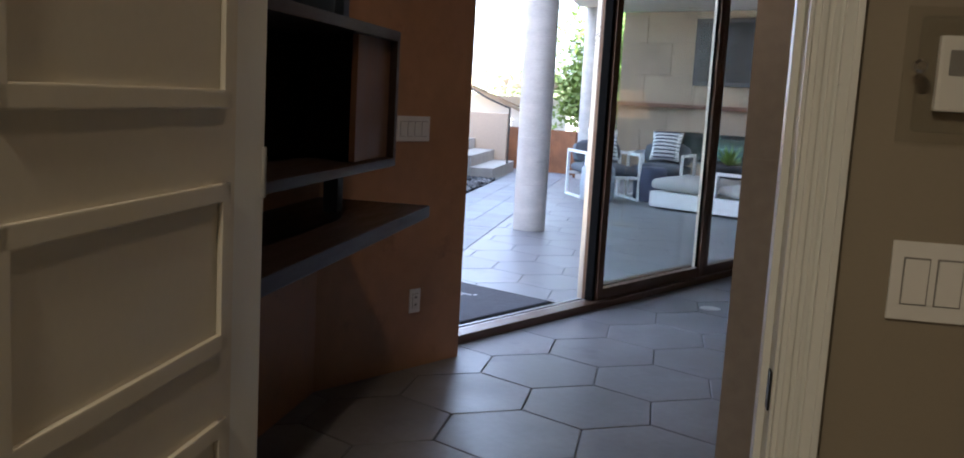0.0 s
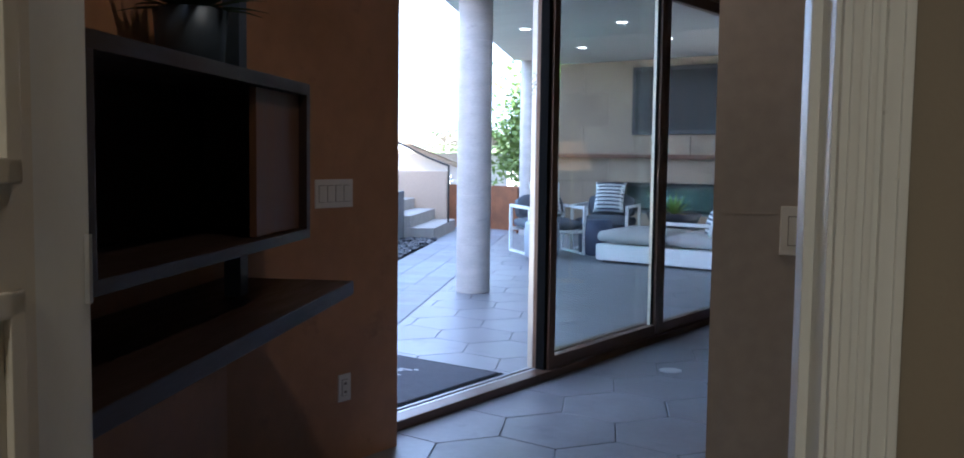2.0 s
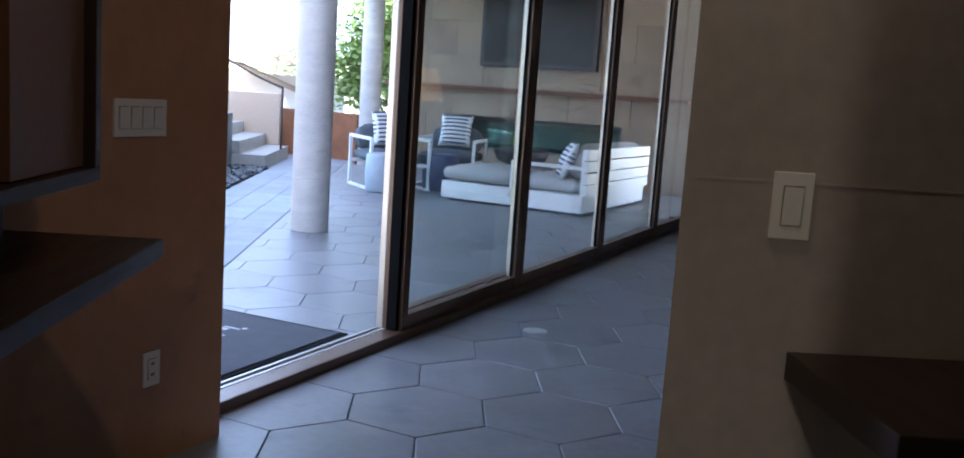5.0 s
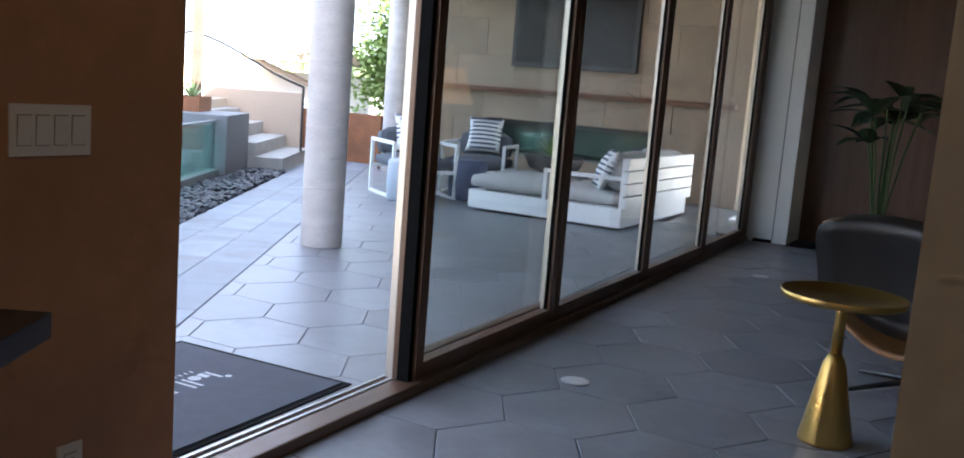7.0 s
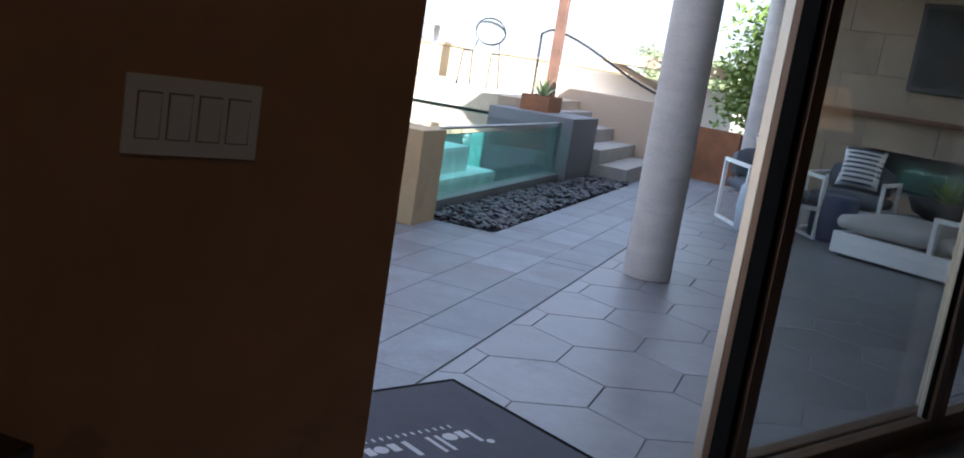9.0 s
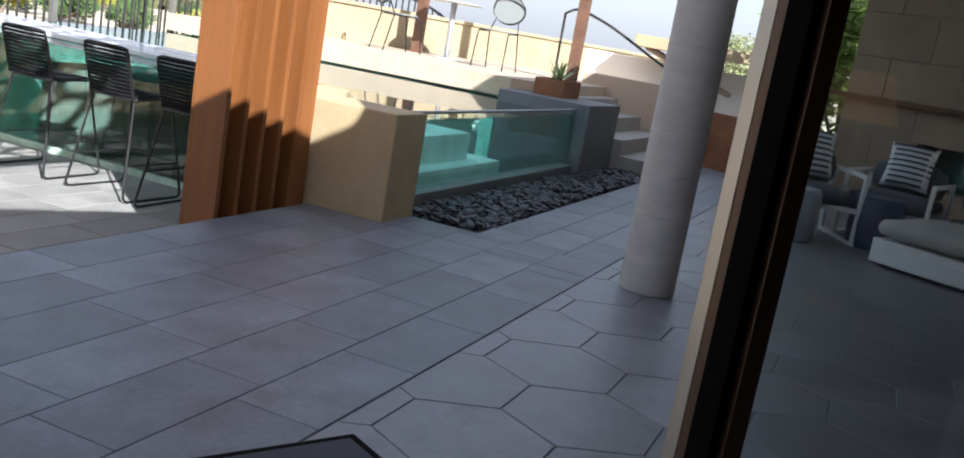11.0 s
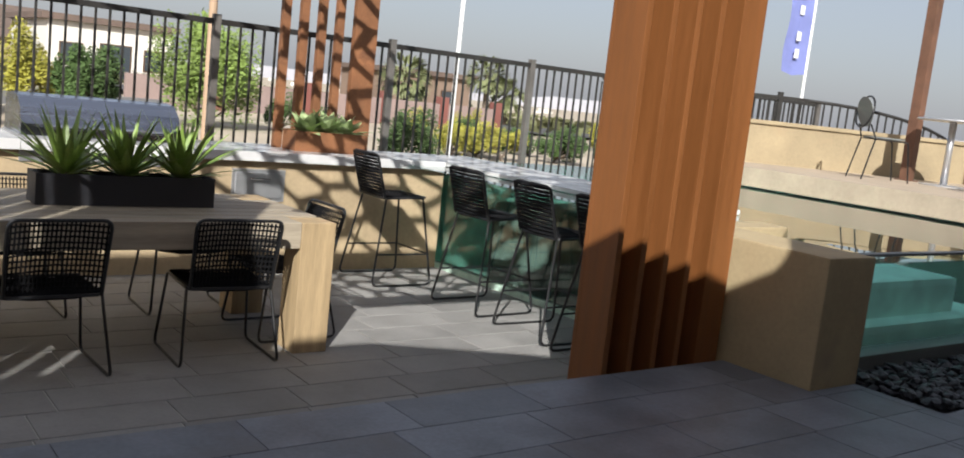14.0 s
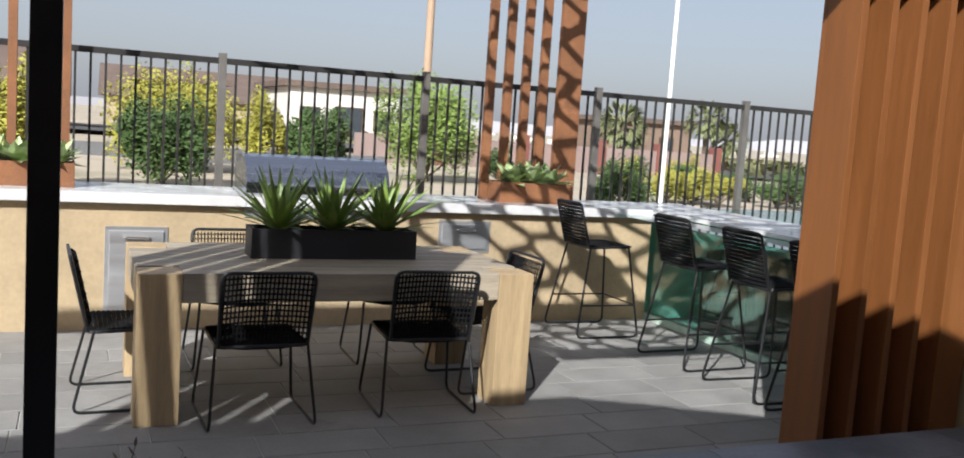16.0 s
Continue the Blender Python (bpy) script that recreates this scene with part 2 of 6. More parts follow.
M = {
    "hex": mat("honed_grey_tile", (0.195, 0.20, 0.215), 0.42, var=0.3, scale=3.0, fine=30, bump=0.08, rand=0.10, stain=((0.14, 0.145, 0.16), 2.2, 0.56)),
    # terrace pavers: the blue of their shade is put into the base colour
    "paver": mat("shade_tinted_paver", (0.175, 0.19, 0.218), 0.5, var=0.4, scale=3.5, fine=50, bump=0.2, rand=0.14, stain=((0.14, 0.137, 0.145), 1.3, 0.53)),
    # the same stone on the dining floor, lighter and warmer for its sunlight
    "paver_sunlit": mat("sun_tinted_paver", (0.255, 0.245, 0.232), 0.7, var=0.2, scale=3.5, fine=50, bump=0.2, rand=0.12, stain=((0.20, 0.192, 0.18), 2.2, 0.58)),
    "grout": mat("dark_grout", (0.13, 0.13, 0.135), 0.9, var=0.2),
    "grout_paver": mat("grey_paver_grout", (0.21, 0.22, 0.24), 0.9, var=0.25),
    "grout_light": mat("pale_grout", (0.46, 0.44, 0.40), 0.9, var=0.2),
    "copper_wall": mat("bronze_plaster", (0.38, 0.205, 0.105), 0.5, var=0.22, scale=1.6, fine=14, bump=0.12, stain=((0.24, 0.13, 0.075), 4.0, 0.6)),
    "grey_wall": mat("board_concrete", (0.38, 0.34, 0.31), 0.6, var=0.2, scale=1.5, fine=25, bump=0.2, stain=((0.11, 0.10, 0.095), 6.0, 0.68)),
    "beige_wall": mat("beige_paint", (0.27, 0.23, 0.17), 0.7, var=0.06, scale=1, fine=120, bump=0.12),
    "white_paint": mat("white_paint", (0.72, 0.73, 0.70), 0.35, var=0.04, scale=1.5, fine=60, bump=0.04),
    "door_paint": mat("cream_door_paint", (0.66, 0.62, 0.52), 0.4, var=0.05, scale=1.5, fine=60, bump=0.04),
    "ceiling": mat("ceiling_paint", (0.62, 0.58, 0.52), 0.8, var=0.06, bump=0.05),
    "soffit": mat("warm_grey_soffit", (0.42, 0.40, 0.38), 0.6, var=0.12, scale=1, fine=20, bump=0.05, stretch=(1, 6, 1)),
    "concrete": mat("column_concrete", (0.47, 0.45, 0.43), 0.75, var=0.16, scale=3.5, fine=35, bump=0.25, stretch=(1, 1, 2.5), stain=((0.34, 0.32, 0.31), 3.0, 0.6)),
    "pool_wall": mat("sand_render", (0.43, 0.335, 0.195), 0.8, var=0.16, scale=2.0, fine=40, bump=0.3, stain=((0.34, 0.26, 0.17), 2.5, 0.6)),
    "counter_wall": mat("sandstone_render", (0.42, 0.32, 0.195), 0.85, var=0.2, scale=2.2, fine=35, bump=0.4, stain=((0.33, 0.255, 0.155), 3.0, 0.58)),
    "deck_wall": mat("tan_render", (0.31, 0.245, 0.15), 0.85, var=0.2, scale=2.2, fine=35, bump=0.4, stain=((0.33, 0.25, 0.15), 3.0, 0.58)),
    "block_grey": mat("dark_grey_render", (0.14, 0.14, 0.145), 0.7, var=0.18, scale=3, fine=35, bump=0.2),
    "quartz": mat("white_quartz", (0.62, 0.61, 0.60), 0.22, var=0.08, scale=6, fine=90, bump=0.02),
    "slab": mat("deck_slab", (0.42, 0.335, 0.245), 0.7, var=0.16, scale=3, fine=30, bump=0.2),
    "corten": mat("weathered_steel", (0.22, 0.092, 0.038), 0.75, var=0.3, scale=4, fine=50, bump=0.25, stain=((0.13, 0.055, 0.026), 3.0, 0.58)),
    "screen": mat("stained_cedar", (0.20, 0.072, 0.018), 0.6, var=0.22, scale=2.2, fine=30, bump=0.12, stretch=(6, 6, 0.4)),
    "rust_post": mat("dark_rust_steel", (0.13, 0.062, 0.036), 0.7, var=0.3, scale=6, fine=40, bump=0.2),
    "teak": mat("pale_teak", (0.35, 0.295, 0.22), 0.55, var=0.32, scale=2.0, fine=24, bump=0.15, stretch=(0.5, 8, 8), rand=0.14),
    "teak_leg": mat("pale_teak_leg", (0.44, 0.32, 0.18), 0.55, var=0.3, scale=2.0, fine=24, bump=0.15, stretch=(8, 8, 0.5), rand=0.1),
    "rope": mat("black_rope", (0.008, 0.008, 0.009), 0.75, spec=0.15, var=0.3, scale=30, fine=200, bump=0.4),
    "black_metal": mat("black_powder_coat", (0.012, 0.012, 0.013), 0.4, metal=0.0, var=0.15, scale=10, fine=150, bump=0.05),
    "fence": mat("dark_bronze_paint", (0.028, 0.026, 0.024), 0.4, var=0.15, scale=6, fine=80, bump=0.05),
    "bronze_frame": mat("bronze_frame", (0.12, 0.07, 0.042), 0.4, metal=0.3, var=0.15, scale=4, fine=60, bump=0.03),
    "alu": mat("champagne_aluminium", (0.50, 0.46, 0.40), 0.35, metal=0.6, var=0.06, scale=4, fine=80, bump=0.02),
    "gasket": mat("black_gasket", (0.004, 0.004, 0.004), 0.9, var=0.1, spec=0.1),
    # fence paint made lighter on the posts, for the sunlight on them
    "fence_post": mat("sunlit_bronze_paint", (0.12, 0.11, 0.10), 0.5, var=0.2, scale=6, fine=80, bump=0.05),
    # stainless hood; the blue of the reflected sky is put into its colour
    "steel_hood": mat("sky_tinted_hood", (0.40, 0.43, 0.50), 0.22, metal=1.0, var=0.12, scale=3, fine=90, bump=0.04, stretch=(0.3, 8, 8)),
    "steel": mat("brushed_steel", (0.55, 0.55, 0.56), 0.38, metal=0.75, var=0.08, scale=3, fine=90, bump=0.03, stretch=(0.3, 8, 8)),
    "chrome": mat("chrome", (0.75, 0.75, 0.76), 0.1, metal=1.0, var=0.02, bump=0),
    "gold": mat("brushed_brass", (0.62, 0.42, 0.13), 0.36, metal=1.0, var=0.05, scale=5, fine=90, bump=0.05),
    "dark_room": mat("dark_brown_paint", (0.16, 0.115, 0.08), 0.6, var=0.08, scale=1, fine=80, bump=0.08),
    "dark_wood": mat("espresso_wood", (0.022, 0.013, 0.010), 0.4, var=0.3, scale=3, fine=30, bump=0.06, stretch=(1, 8, 8)),
    "wood_panel": mat("walnut_panel", (0.13, 0.065, 0.035), 0.45, var=0.3, scale=2, fine=20, bump=0.06, stretch=(6, 6, 0.5)),
    "blue_steel": mat("blued_steel", (0.06, 0.085, 0.12), 0.45, metal=0.4, var=0.15, bump=0.04),
    "plastic": mat("white_plastic", (0.72, 0.71, 0.68), 0.35, var=0.03, bump=0.0),
    "gap_grey": mat("grey_shadow_gap", (0.22, 0.21, 0.20), 0.7, var=0.05, bump=0),
    "acrylic": glass_mat("clear_acrylic", (0.97, 0.97, 0.96)),
    "glass": glass_mat("window_glass", (0.93, 0.95, 0.945), ior=1.36),
    "pool_glass": glass_mat("pool_glass", (0.40, 0.45, 0.43), ior=1.5, power=2.4),
    "water": glass_mat("water", (0.74, 0.95, 0.92), ripple=0.2, ior=1.6, power=2.3),
    "pool_glass_clear": glass_mat("clear_pool_glass", (0.93, 1.0, 0.98), ior=1.33, power=5.0),
    "pool_plaster": mat("aqua_plaster", (0.42, 0.80, 0.70), 0.7, var=0.3, scale=5, fine=25, bump=0.3, stain=((0.22, 0.58, 0.50), 4.0, 0.54)),
    "pool_tile": mat("sandy_pool_ledge", (0.46, 0.60, 0.50), 0.6, var=0.3, scale=8, fine=50, bump=0.3),
    "pebble": mat("black_pebble", (0.022, 0.024, 0.030), 0.45, var=0.5, scale=9, fine=80, bump=0.2),
    "white_alu": mat("white_powder_coat", (0.78, 0.78, 0.78), 0.35, var=0.04, scale=2, fine=80, bump=0.02),
    "cushion": mat("grey_canvas", (0.42, 0.41, 0.40), 0.9, var=0.1, scale=5, fine=220, bump=0.2),
    "cushion_dark": mat("charcoal_canvas", (0.10, 0.11, 0.13), 0.9, var=0.15, scale=5, fine=220, bump=0.2),
    "fabric_white": mat("white_canvas", (0.72, 0.72, 0.72), 0.9, var=0.06, fine=220, bump=0.15),
    "fabric_navy": mat("navy_canvas", (0.05, 0.06, 0.10), 0.9, var=0.1, fine=220, bump=0.15),
    "pouf": mat("pale_blue_ceramic", (0.33, 0.36, 0.42), 0.6, var=0.12, scale=5, fine=60, bump=0.15),
    "pouf_dark": mat("indigo_ceramic", (0.06, 0.075, 0.13), 0.6, var=0.15, scale=5, fine=60, bump=0.15),
    "fire_stone": mat("large_stone_tile", (0.31, 0.24, 0.17), 0.65, var=0.2, scale=1.8, fine=25, bump=0.15, rand=0.08, stain=((0.22, 0.17, 0.12), 2.5, 0.56)),
    "fire_dark": mat("firebox_steel", (0.15, 0.16, 0.155), 0.45, var=0.2, bump=0.05),
    "green_glass": glass_mat("green_wind_guard", (0.82, 0.90, 0.87)),
    "screen_black": mat("tv_screen", (0.012, 0.015, 0.016), 0.25, var=0.05, bump=0, spec=0.25),
    "leather": mat("black_leather", (0.022, 0.019, 0.017), 0.42, var=0.25, scale=8, fine=120, bump=0.25),
    "ply": mat("walnut_ply", (0.42, 0.22, 0.09), 0.4, var=0.25, scale=2, fine=30, bump=0.05, stretch=(1, 8, 8)),
    "mat_grey": mat("charcoal_mat", (0.065, 0.07, 0.085), 0.95, var=0.2, scale=12, fine=260, bump=0.5),
    "mat_mark": mat("pale_mat_print", (0.45, 0.46, 0.48), 0.9, var=0.1, fine=200, bump=0.3),
    "planter_black": mat("black_fibre_planter", (0.022, 0.022, 0.026), 0.55, var=0.2, scale=6, fine=60, bump=0.15),
    "soil": mat("soil", (0.06, 0.042, 0.03), 0.95, var=0.4, scale=20, fine=120, bump=0.6),
    "leaf_yucca": mat("yucca_leaf", (0.20, 0.29, 0.06), 0.45, var=0.35, scale=6, fine=40, bump=0.1),
    # paler than the basin plaster, to stand for sun on the steps
    "pool_step": mat("sunlit_pool_step", (0.74, 0.94, 0.86), 0.7, var=0.2, scale=5, fine=25, bump=0.3),
    "leaf_dark": mat("dark_leaf", (0.030, 0.060, 0.020), 0.5, var=0.4, scale=3, fine=30, bump=0.1),
    "leaf_agave": mat("agave_leaf", (0.36, 0.45, 0.21), 0.5, var=0.3, scale=8, fine=50, bump=0.1),
    "leaf_yellow": mat("palo_verde_leaf", (0.32, 0.30, 0.045), 0.6, var=0.35, scale=1.5, fine=20, bump=0.1),
    "leaf_palm": mat("palm_frond", (0.20, 0.22, 0.10), 0.6, var=0.35, scale=1.5, fine=20, bump=0.1),
    "scrub": mat("desert_scrub", (0.15, 0.155, 0.07), 0.8, var=0.5, scale=0.3, fine=4, bump=0.1),
    "leaf_green": mat("shrub_leaf", (0.060, 0.105, 0.025), 0.75, var=0.45, scale=1.2, fine=20, bump=0.1),
    "leaf_bright": mat("tree_leaf", (0.18, 0.25, 0.055), 0.55, var=0.4, scale=1.5, fine=20, bump=0.1),
    "bark": mat("bark", (0.15, 0.115, 0.085), 0.9, var=0.3, scale=8, fine=50, bump=0.6, stretch=(1, 1, 0.3)),
    "desert": mat("desert_ground", (0.44, 0.37, 0.28), 0.95, var=0.3, scale=0.08, fine=0.9, bump=0.3, stain=((0.17, 0.17, 0.09), 0.16, 0.53)),
    "asphalt": mat("asphalt", (0.075, 0.072, 0.07), 0.9, var=0.2, scale=0.6, fine=60, bump=0.3),
    "stucco": mat("tan_stucco", (0.46, 0.36, 0.27), 0.9, var=0.1, scale=0.6, fine=30, bump=0.2),
    "stucco_white": mat("white_stucco", (0.72, 0.68, 0.62), 0.9, var=0.08, scale=0.6, fine=30, bump=0.2),
    "site_block": mat("mauve_block", (0.27, 0.20, 0.18), 0.9, var=0.15, scale=1.2, fine=20, bump=0.2),
    "stucco_brown": mat("brown_stucco", (0.22, 0.155, 0.115), 0.9, var=0.12, scale=0.8, fine=30, bump=0.2),
    "roof": mat("brown_roof", (0.14, 0.10, 0.08), 0.85, var=0.2, scale=1.5, fine=15, bump=0.3),
    "maroon": mat("maroon_stucco", (0.20, 0.075, 0.06), 0.9, var=0.12, scale=1, fine=30, bump=0.2),
    "dark_glass": mat("dark_window", (0.05, 0.06, 0.07), 0.1, var=0.05, bump=0),
    # the haze of the distance is put into the ridge's pale colour
    "mountain": mat("haze_tinted_ridge", (0.40, 0.40, 0.44), 1.0, var=0.1, scale=0.002, fine=0.02, bump=0, spec=0),
    "flag": mat("blue_flag_cloth", (0.20, 0.23, 0.50), 0.8, var=0.15, scale=3, fine=60, bump=0.1),
    "pole_white": mat("white_pole", (0.8, 0.8, 0.79), 0.4, var=0.04, bump=0),
    "pole_tan": mat("tan_pole", (0.42, 0.29, 0.19), 0.6, var=0.1, bump=0.05),
    "mesh_grey": mat("grey_sling", (0.20, 0.21, 0.20), 0.8, var=0.1, fine=200, bump=0.2),
    "lamp_glow": emit_mat("lamp_shade_glow", (1.0, 0.50, 0.18), 0.06),
    "downlight": emit_mat("downlight_glow", (1.0, 0.88, 0.7), 1.2),
    "chalk": mat("pale_concrete_disc", (0.55, 0.55, 0.54), 0.5, var=0.1, bump=0.1),
    "stair": mat("stair_concrete", (0.31, 0.295, 0.27), 0.8, var=0.16, scale=4, fine=40, bump=0.25),
}


# ---- mesh tools ----
def part(name, bm, material, parent=None, label="", smooth=False, m=None):
    bmesh.ops.recalc_face_normals(bm, faces=bm.faces)
    me = bpy.data.meshes.new(name)
    bm.to_mesh(me)
    bm.free()
    if smooth:
        me.polygons.foreach_set("use_smooth", [True] * len(me.polygons))
    me.materials.append(material)
    ob = new(name, me)
    if parent is not None:
        ob.parent = parent
    if m is not None:
        ob.matrix_basis = m
    if label:
        ob["label"] = label
    return ob


def thing(name, m, label, category, group="", kind=""):
    ob = new(name)
    ob.empty_display_size = 0.1
    ob.matrix_basis = m
    return tagged(ob, label, category, group, kind)


def share(ob, name, m, parent):
    o = new(name, ob.data)
    o.parent = parent
    o.matrix_basis = m
    return o


def add_box(bm, x0, x1, y0, y1, z0, z1, bev=0.0, m=None):
    r = bmesh.ops.create_cube(bm, size=1, matrix=Matrix.LocRotScale(((x0 + x1) / 2, (y0 + y1) / 2, (z0 + z1) / 2), None, (abs(x1 - x0), abs(y1 - y0), abs(z1 - z0))))
    vs = r["verts"]
    if bev:
        es = list({e for v in vs for e in v.link_edges})
        rr = bmesh.ops.bevel(bm, geom=es, offset=bev, segments=2, affect="EDGES", profile=0.7)
        vs = list({v for f in rr["faces"] for v in f.verts} | {v for v in vs if v.is_valid})
    if m is not None:
        bmesh.ops.transform(bm, matrix=m, verts=vs)
    return bm


def box(x0, x1, y0, y1, z0, z1, bev=0.0):
    return add_box(bmesh.new(), x0, x1, y0, y1, z0, z1, bev)


def add_prism(bm, pts, z0, z1):
    lo = [bm.verts.new((x, y, z0)) for x, y in pts]
    hi = [bm.verts.new((x, y, z1)) for x, y in pts]
    bm.faces.new(lo[::-1])
    bm.faces.new(hi)
    n = len(pts)
    for i in range(n):
        bm.faces.new((lo[i], lo[(i + 1) % n], hi[(i + 1) % n], hi[i]))
    return bm


def prism(pts, z0, z1):
    return add_prism(bmesh.new(), pts, z0, z1)


def add_tube(bm, pts, r, sides=8, closed=False, taper=None):
    pts = [Vector(p) for p in pts]
    n = len(pts)
    rings = []
    up = None
    for i, p in enumerate(pts):
        if closed:
            d = (pts[(i + 1) % n] - pts[i - 1]).normalized()
        else:
            d = (pts[min(i + 1, n - 1)] - pts[max(i - 1, 0)]).normalized()
        if up is None:
            up = d.orthogonal().normalized()
        s = d.cross(up)
        if s.length < 1e-4:
            s = d.orthogonal()
        s.normalize()
        up = s.cross(d).normalized()
        rad = r if taper is None else r + (taper - r) * i / (n - 1)
        rings.append([bm.verts.new(p + rad * (math.cos(2 * math.pi * k / sides) * up + math.sin(2 * math.pi * k / sides) * s)) for k in range(sides)])
    for i in range(n if closed else n - 1):
        A, B = rings[i], rings[(i + 1) % n]
        for k in range(sides):
            bm.faces.new((A[k], A[(k + 1) % sides], B[(k + 1) % sides], B[k]))
    if not closed:
        bm.faces.new(rings[0][::-1])
        bm.faces.new(rings[-1])
    return bm


def tube(pts, r, sides=8, closed=False, taper=None):
    return add_tube(bmesh.new(), pts, r, sides, closed, taper)


def rounded(pts, r, seg=4):
    """A polyline with its inner corners rounded off."""
    pts = [Vector(p) for p in pts]
    out = [pts[0]]
    for a, b, c in zip(pts, pts[1:], pts[2:]):
        d1, d2 = (a - b), (c - b)
        k = min(r, d1.length / 2.1, d2.length / 2.1)
        p, q = b + d1.normalized() * k, b + d2.normalized() * k
        for i in range(seg + 1):
            t = i / seg
            out.append((1 - t) ** 2 * p + 2 * t * (1 - t) * b + t * t * q)
    return out + [pts[-1]]


def lathe(profile, sides=32):
    bm = bmesh.new()
    rings = [[bm.verts.new((r * math.cos(2 * math.pi * k / sides), r * math.sin(2 * math.pi * k / sides), z)) for k in range(sides)] for r, z in profile]
    for A, B in zip(rings, rings[1:]):
        for k in range(sides):
            bm.faces.new((A[k], A[(k + 1) % sides], B[(k + 1) % sides], B[k]))
    bm.faces.new(rings[0][::-1])
    bm.faces.new(rings[-1])
    return bm


def add_leaf(bm, base, direction, length, width, droop=0.2, seg=4, side=None):
    """A pointed strap leaf with a folded middle."""
    d = Vector(direction).normalized()
    s = side or d.cross(Vector((0, 0, 1)))
    if s.length < 1e-3:
        s = Vector((1, 0, 0))
    s.normalize()
    n = s.cross(d)
    L, C, R = [], [], []
    for i in range(seg + 1):
        t = i / seg
        w = width * (math.sin(math.pi * (0.12 + 0.85 * t)) ** 0.8) * (1 - t ** 3)
        p = Vector(base) + d * length * t + Vector((0, 0, -droop * length * t * t))
        L.append(bm.verts.new(p - s * w / 2 + n * w * 0.12))
        C.append(bm.verts.new(p))
        R.append(bm.verts.new(p + s * w / 2 + n * w * 0.12))
    for i in range(seg):
        bm.faces.new((L[i], C[i], C[i + 1], L[i + 1]))
        bm.faces.new((C[i], R[i], R[i + 1], C[i + 1]))


def clip(poly, planes):
    """The part of a convex polygon with nx * x + ny * y <= c for each plane."""
    for nx, ny, c in planes:
        out = []
        for i, p in enumerate(poly):
            q = poly[(i + 1) % len(poly)]
            dp, dq = nx * p[0] + ny * p[1] - c, nx * q[0] + ny * q[1] - c
            if dp <= 0:
                out.append(p)
            if dp * dq < 0:
                t = dp / (dp - dq)
                out.append((p[0] + t * (q[0] - p[0]), p[1] + t * (q[1] - p[1])))
        poly = out
        if len(poly) < 3:
            return []
    return poly


def area(poly):
    return abs(sum(p[0] * q[1] - p[1] * q[0] for p, q in zip(poly, poly[1:] + poly[:1]))) / 2


def structure(name, bm, material, label, m=None, smooth=False, category=""):
    return tagged(part(name, bm, material, None, "", smooth, m), label, category or name.split("_")[0], kind="structure")


PM = pm(0, 0)
# ---- large structure: house ----
def loc2(x, y):
    dx, dy = x - P0[0], y - P0[1]
    c, s = math.cos(radians(PANG)), math.sin(radians(PANG))
    return (dx * c + dy * s, -dx * s + dy * c)


def wor2(a, b):
    p = pm(a, b).translation
    return (p.x, p.y)


# floor slab under the tiles, inside and on the terrace
floor_in = structure("floor", prism([(-3.05, 3.2), (-2.9, 1.2), (-0.6, -1.6), (2.6, 0.2), (2.6, 10.9), (-3.05, 10.9)], -0.12, -0.006), M["grout"], "dark grouted floor slab under grey hexagon tiles", category="floor")
terrace = structure("ground_terrace", bmesh.new(), M["grout_paver"], "paved terrace slab with grey grout", category="terrace")
bm = bmesh.new()
add_prism(bm, [(-8.0, -9.0), (3.93, -9.0), (3.93, -1.80), (-8.0, -1.80)], -0.5, -0.006)
add_prism(bm, [(3.93, -9.0), (16.0, -9.0), (16.0, -2.80), (3.93, -2.80)], -0.5, -0.006)
add_prism(bm, [(8.62, -2.80), (16.0, -2.80), (16.0, -2.2), (8.62, -2.2)], -0.5, -0.006)
add_prism(bm, [(3.93, -2.80), (8.62, -2.80), (8.62, -2.2), (3.93, -2.2)], -0.5, -0.05)
bm.to_mesh(terrace.data)
bm.free()
terrace.matrix_basis = PM
sunken = structure("ground_dining", prism([(-6.0, -1.80), (4.45, -1.80), (4.45, 2.3), (-6.0, 2.3)], -0.8, -0.366), M["grout_light"], "pale grouted slab of the sunken dining terrace", PM, category="terrace")

# wall beside the open door, bronze plaster
wall_bronze = structure("wall_bronze", prism([(-2.855, 3.205), (-3.08, 3.25), (-3.18, 3.25), wor2(-1.283, -3.62), wor2(-3.5, -3.62), wor2(-3.5, -3.80), wor2(-1.618, -3.80)], 0, 2.75), M["copper_wall"], "bronze plaster wall beside the sliding door", category="wall")
# outside skin of the house along the dining terrace
structure("wall_terrace", prism([(-7.5, -3.80), (-3.502, -3.80), (-3.502, -3.66), (-7.5, -3.66)], -0.4, 2.74), M["stucco"], "tan stucco outside wall of the house", PM, category="wall")
# wall of the small room with the doorway
W0, W1 = -3.65, -3.50
bm = bmesh.new()
add_box(bm, W0, W1, -4.36, -3.805, 0, 2.6)
add_box(bm, W0, W1, -6.8, -5.29, 0, 2.6)
add_box(bm, W0, W1, -5.29, -4.36, 2.06, 2.6)
structure("wall_doorway", bm, M["beige_wall"], "beige painted wall round a doorway", PM, category="wall")
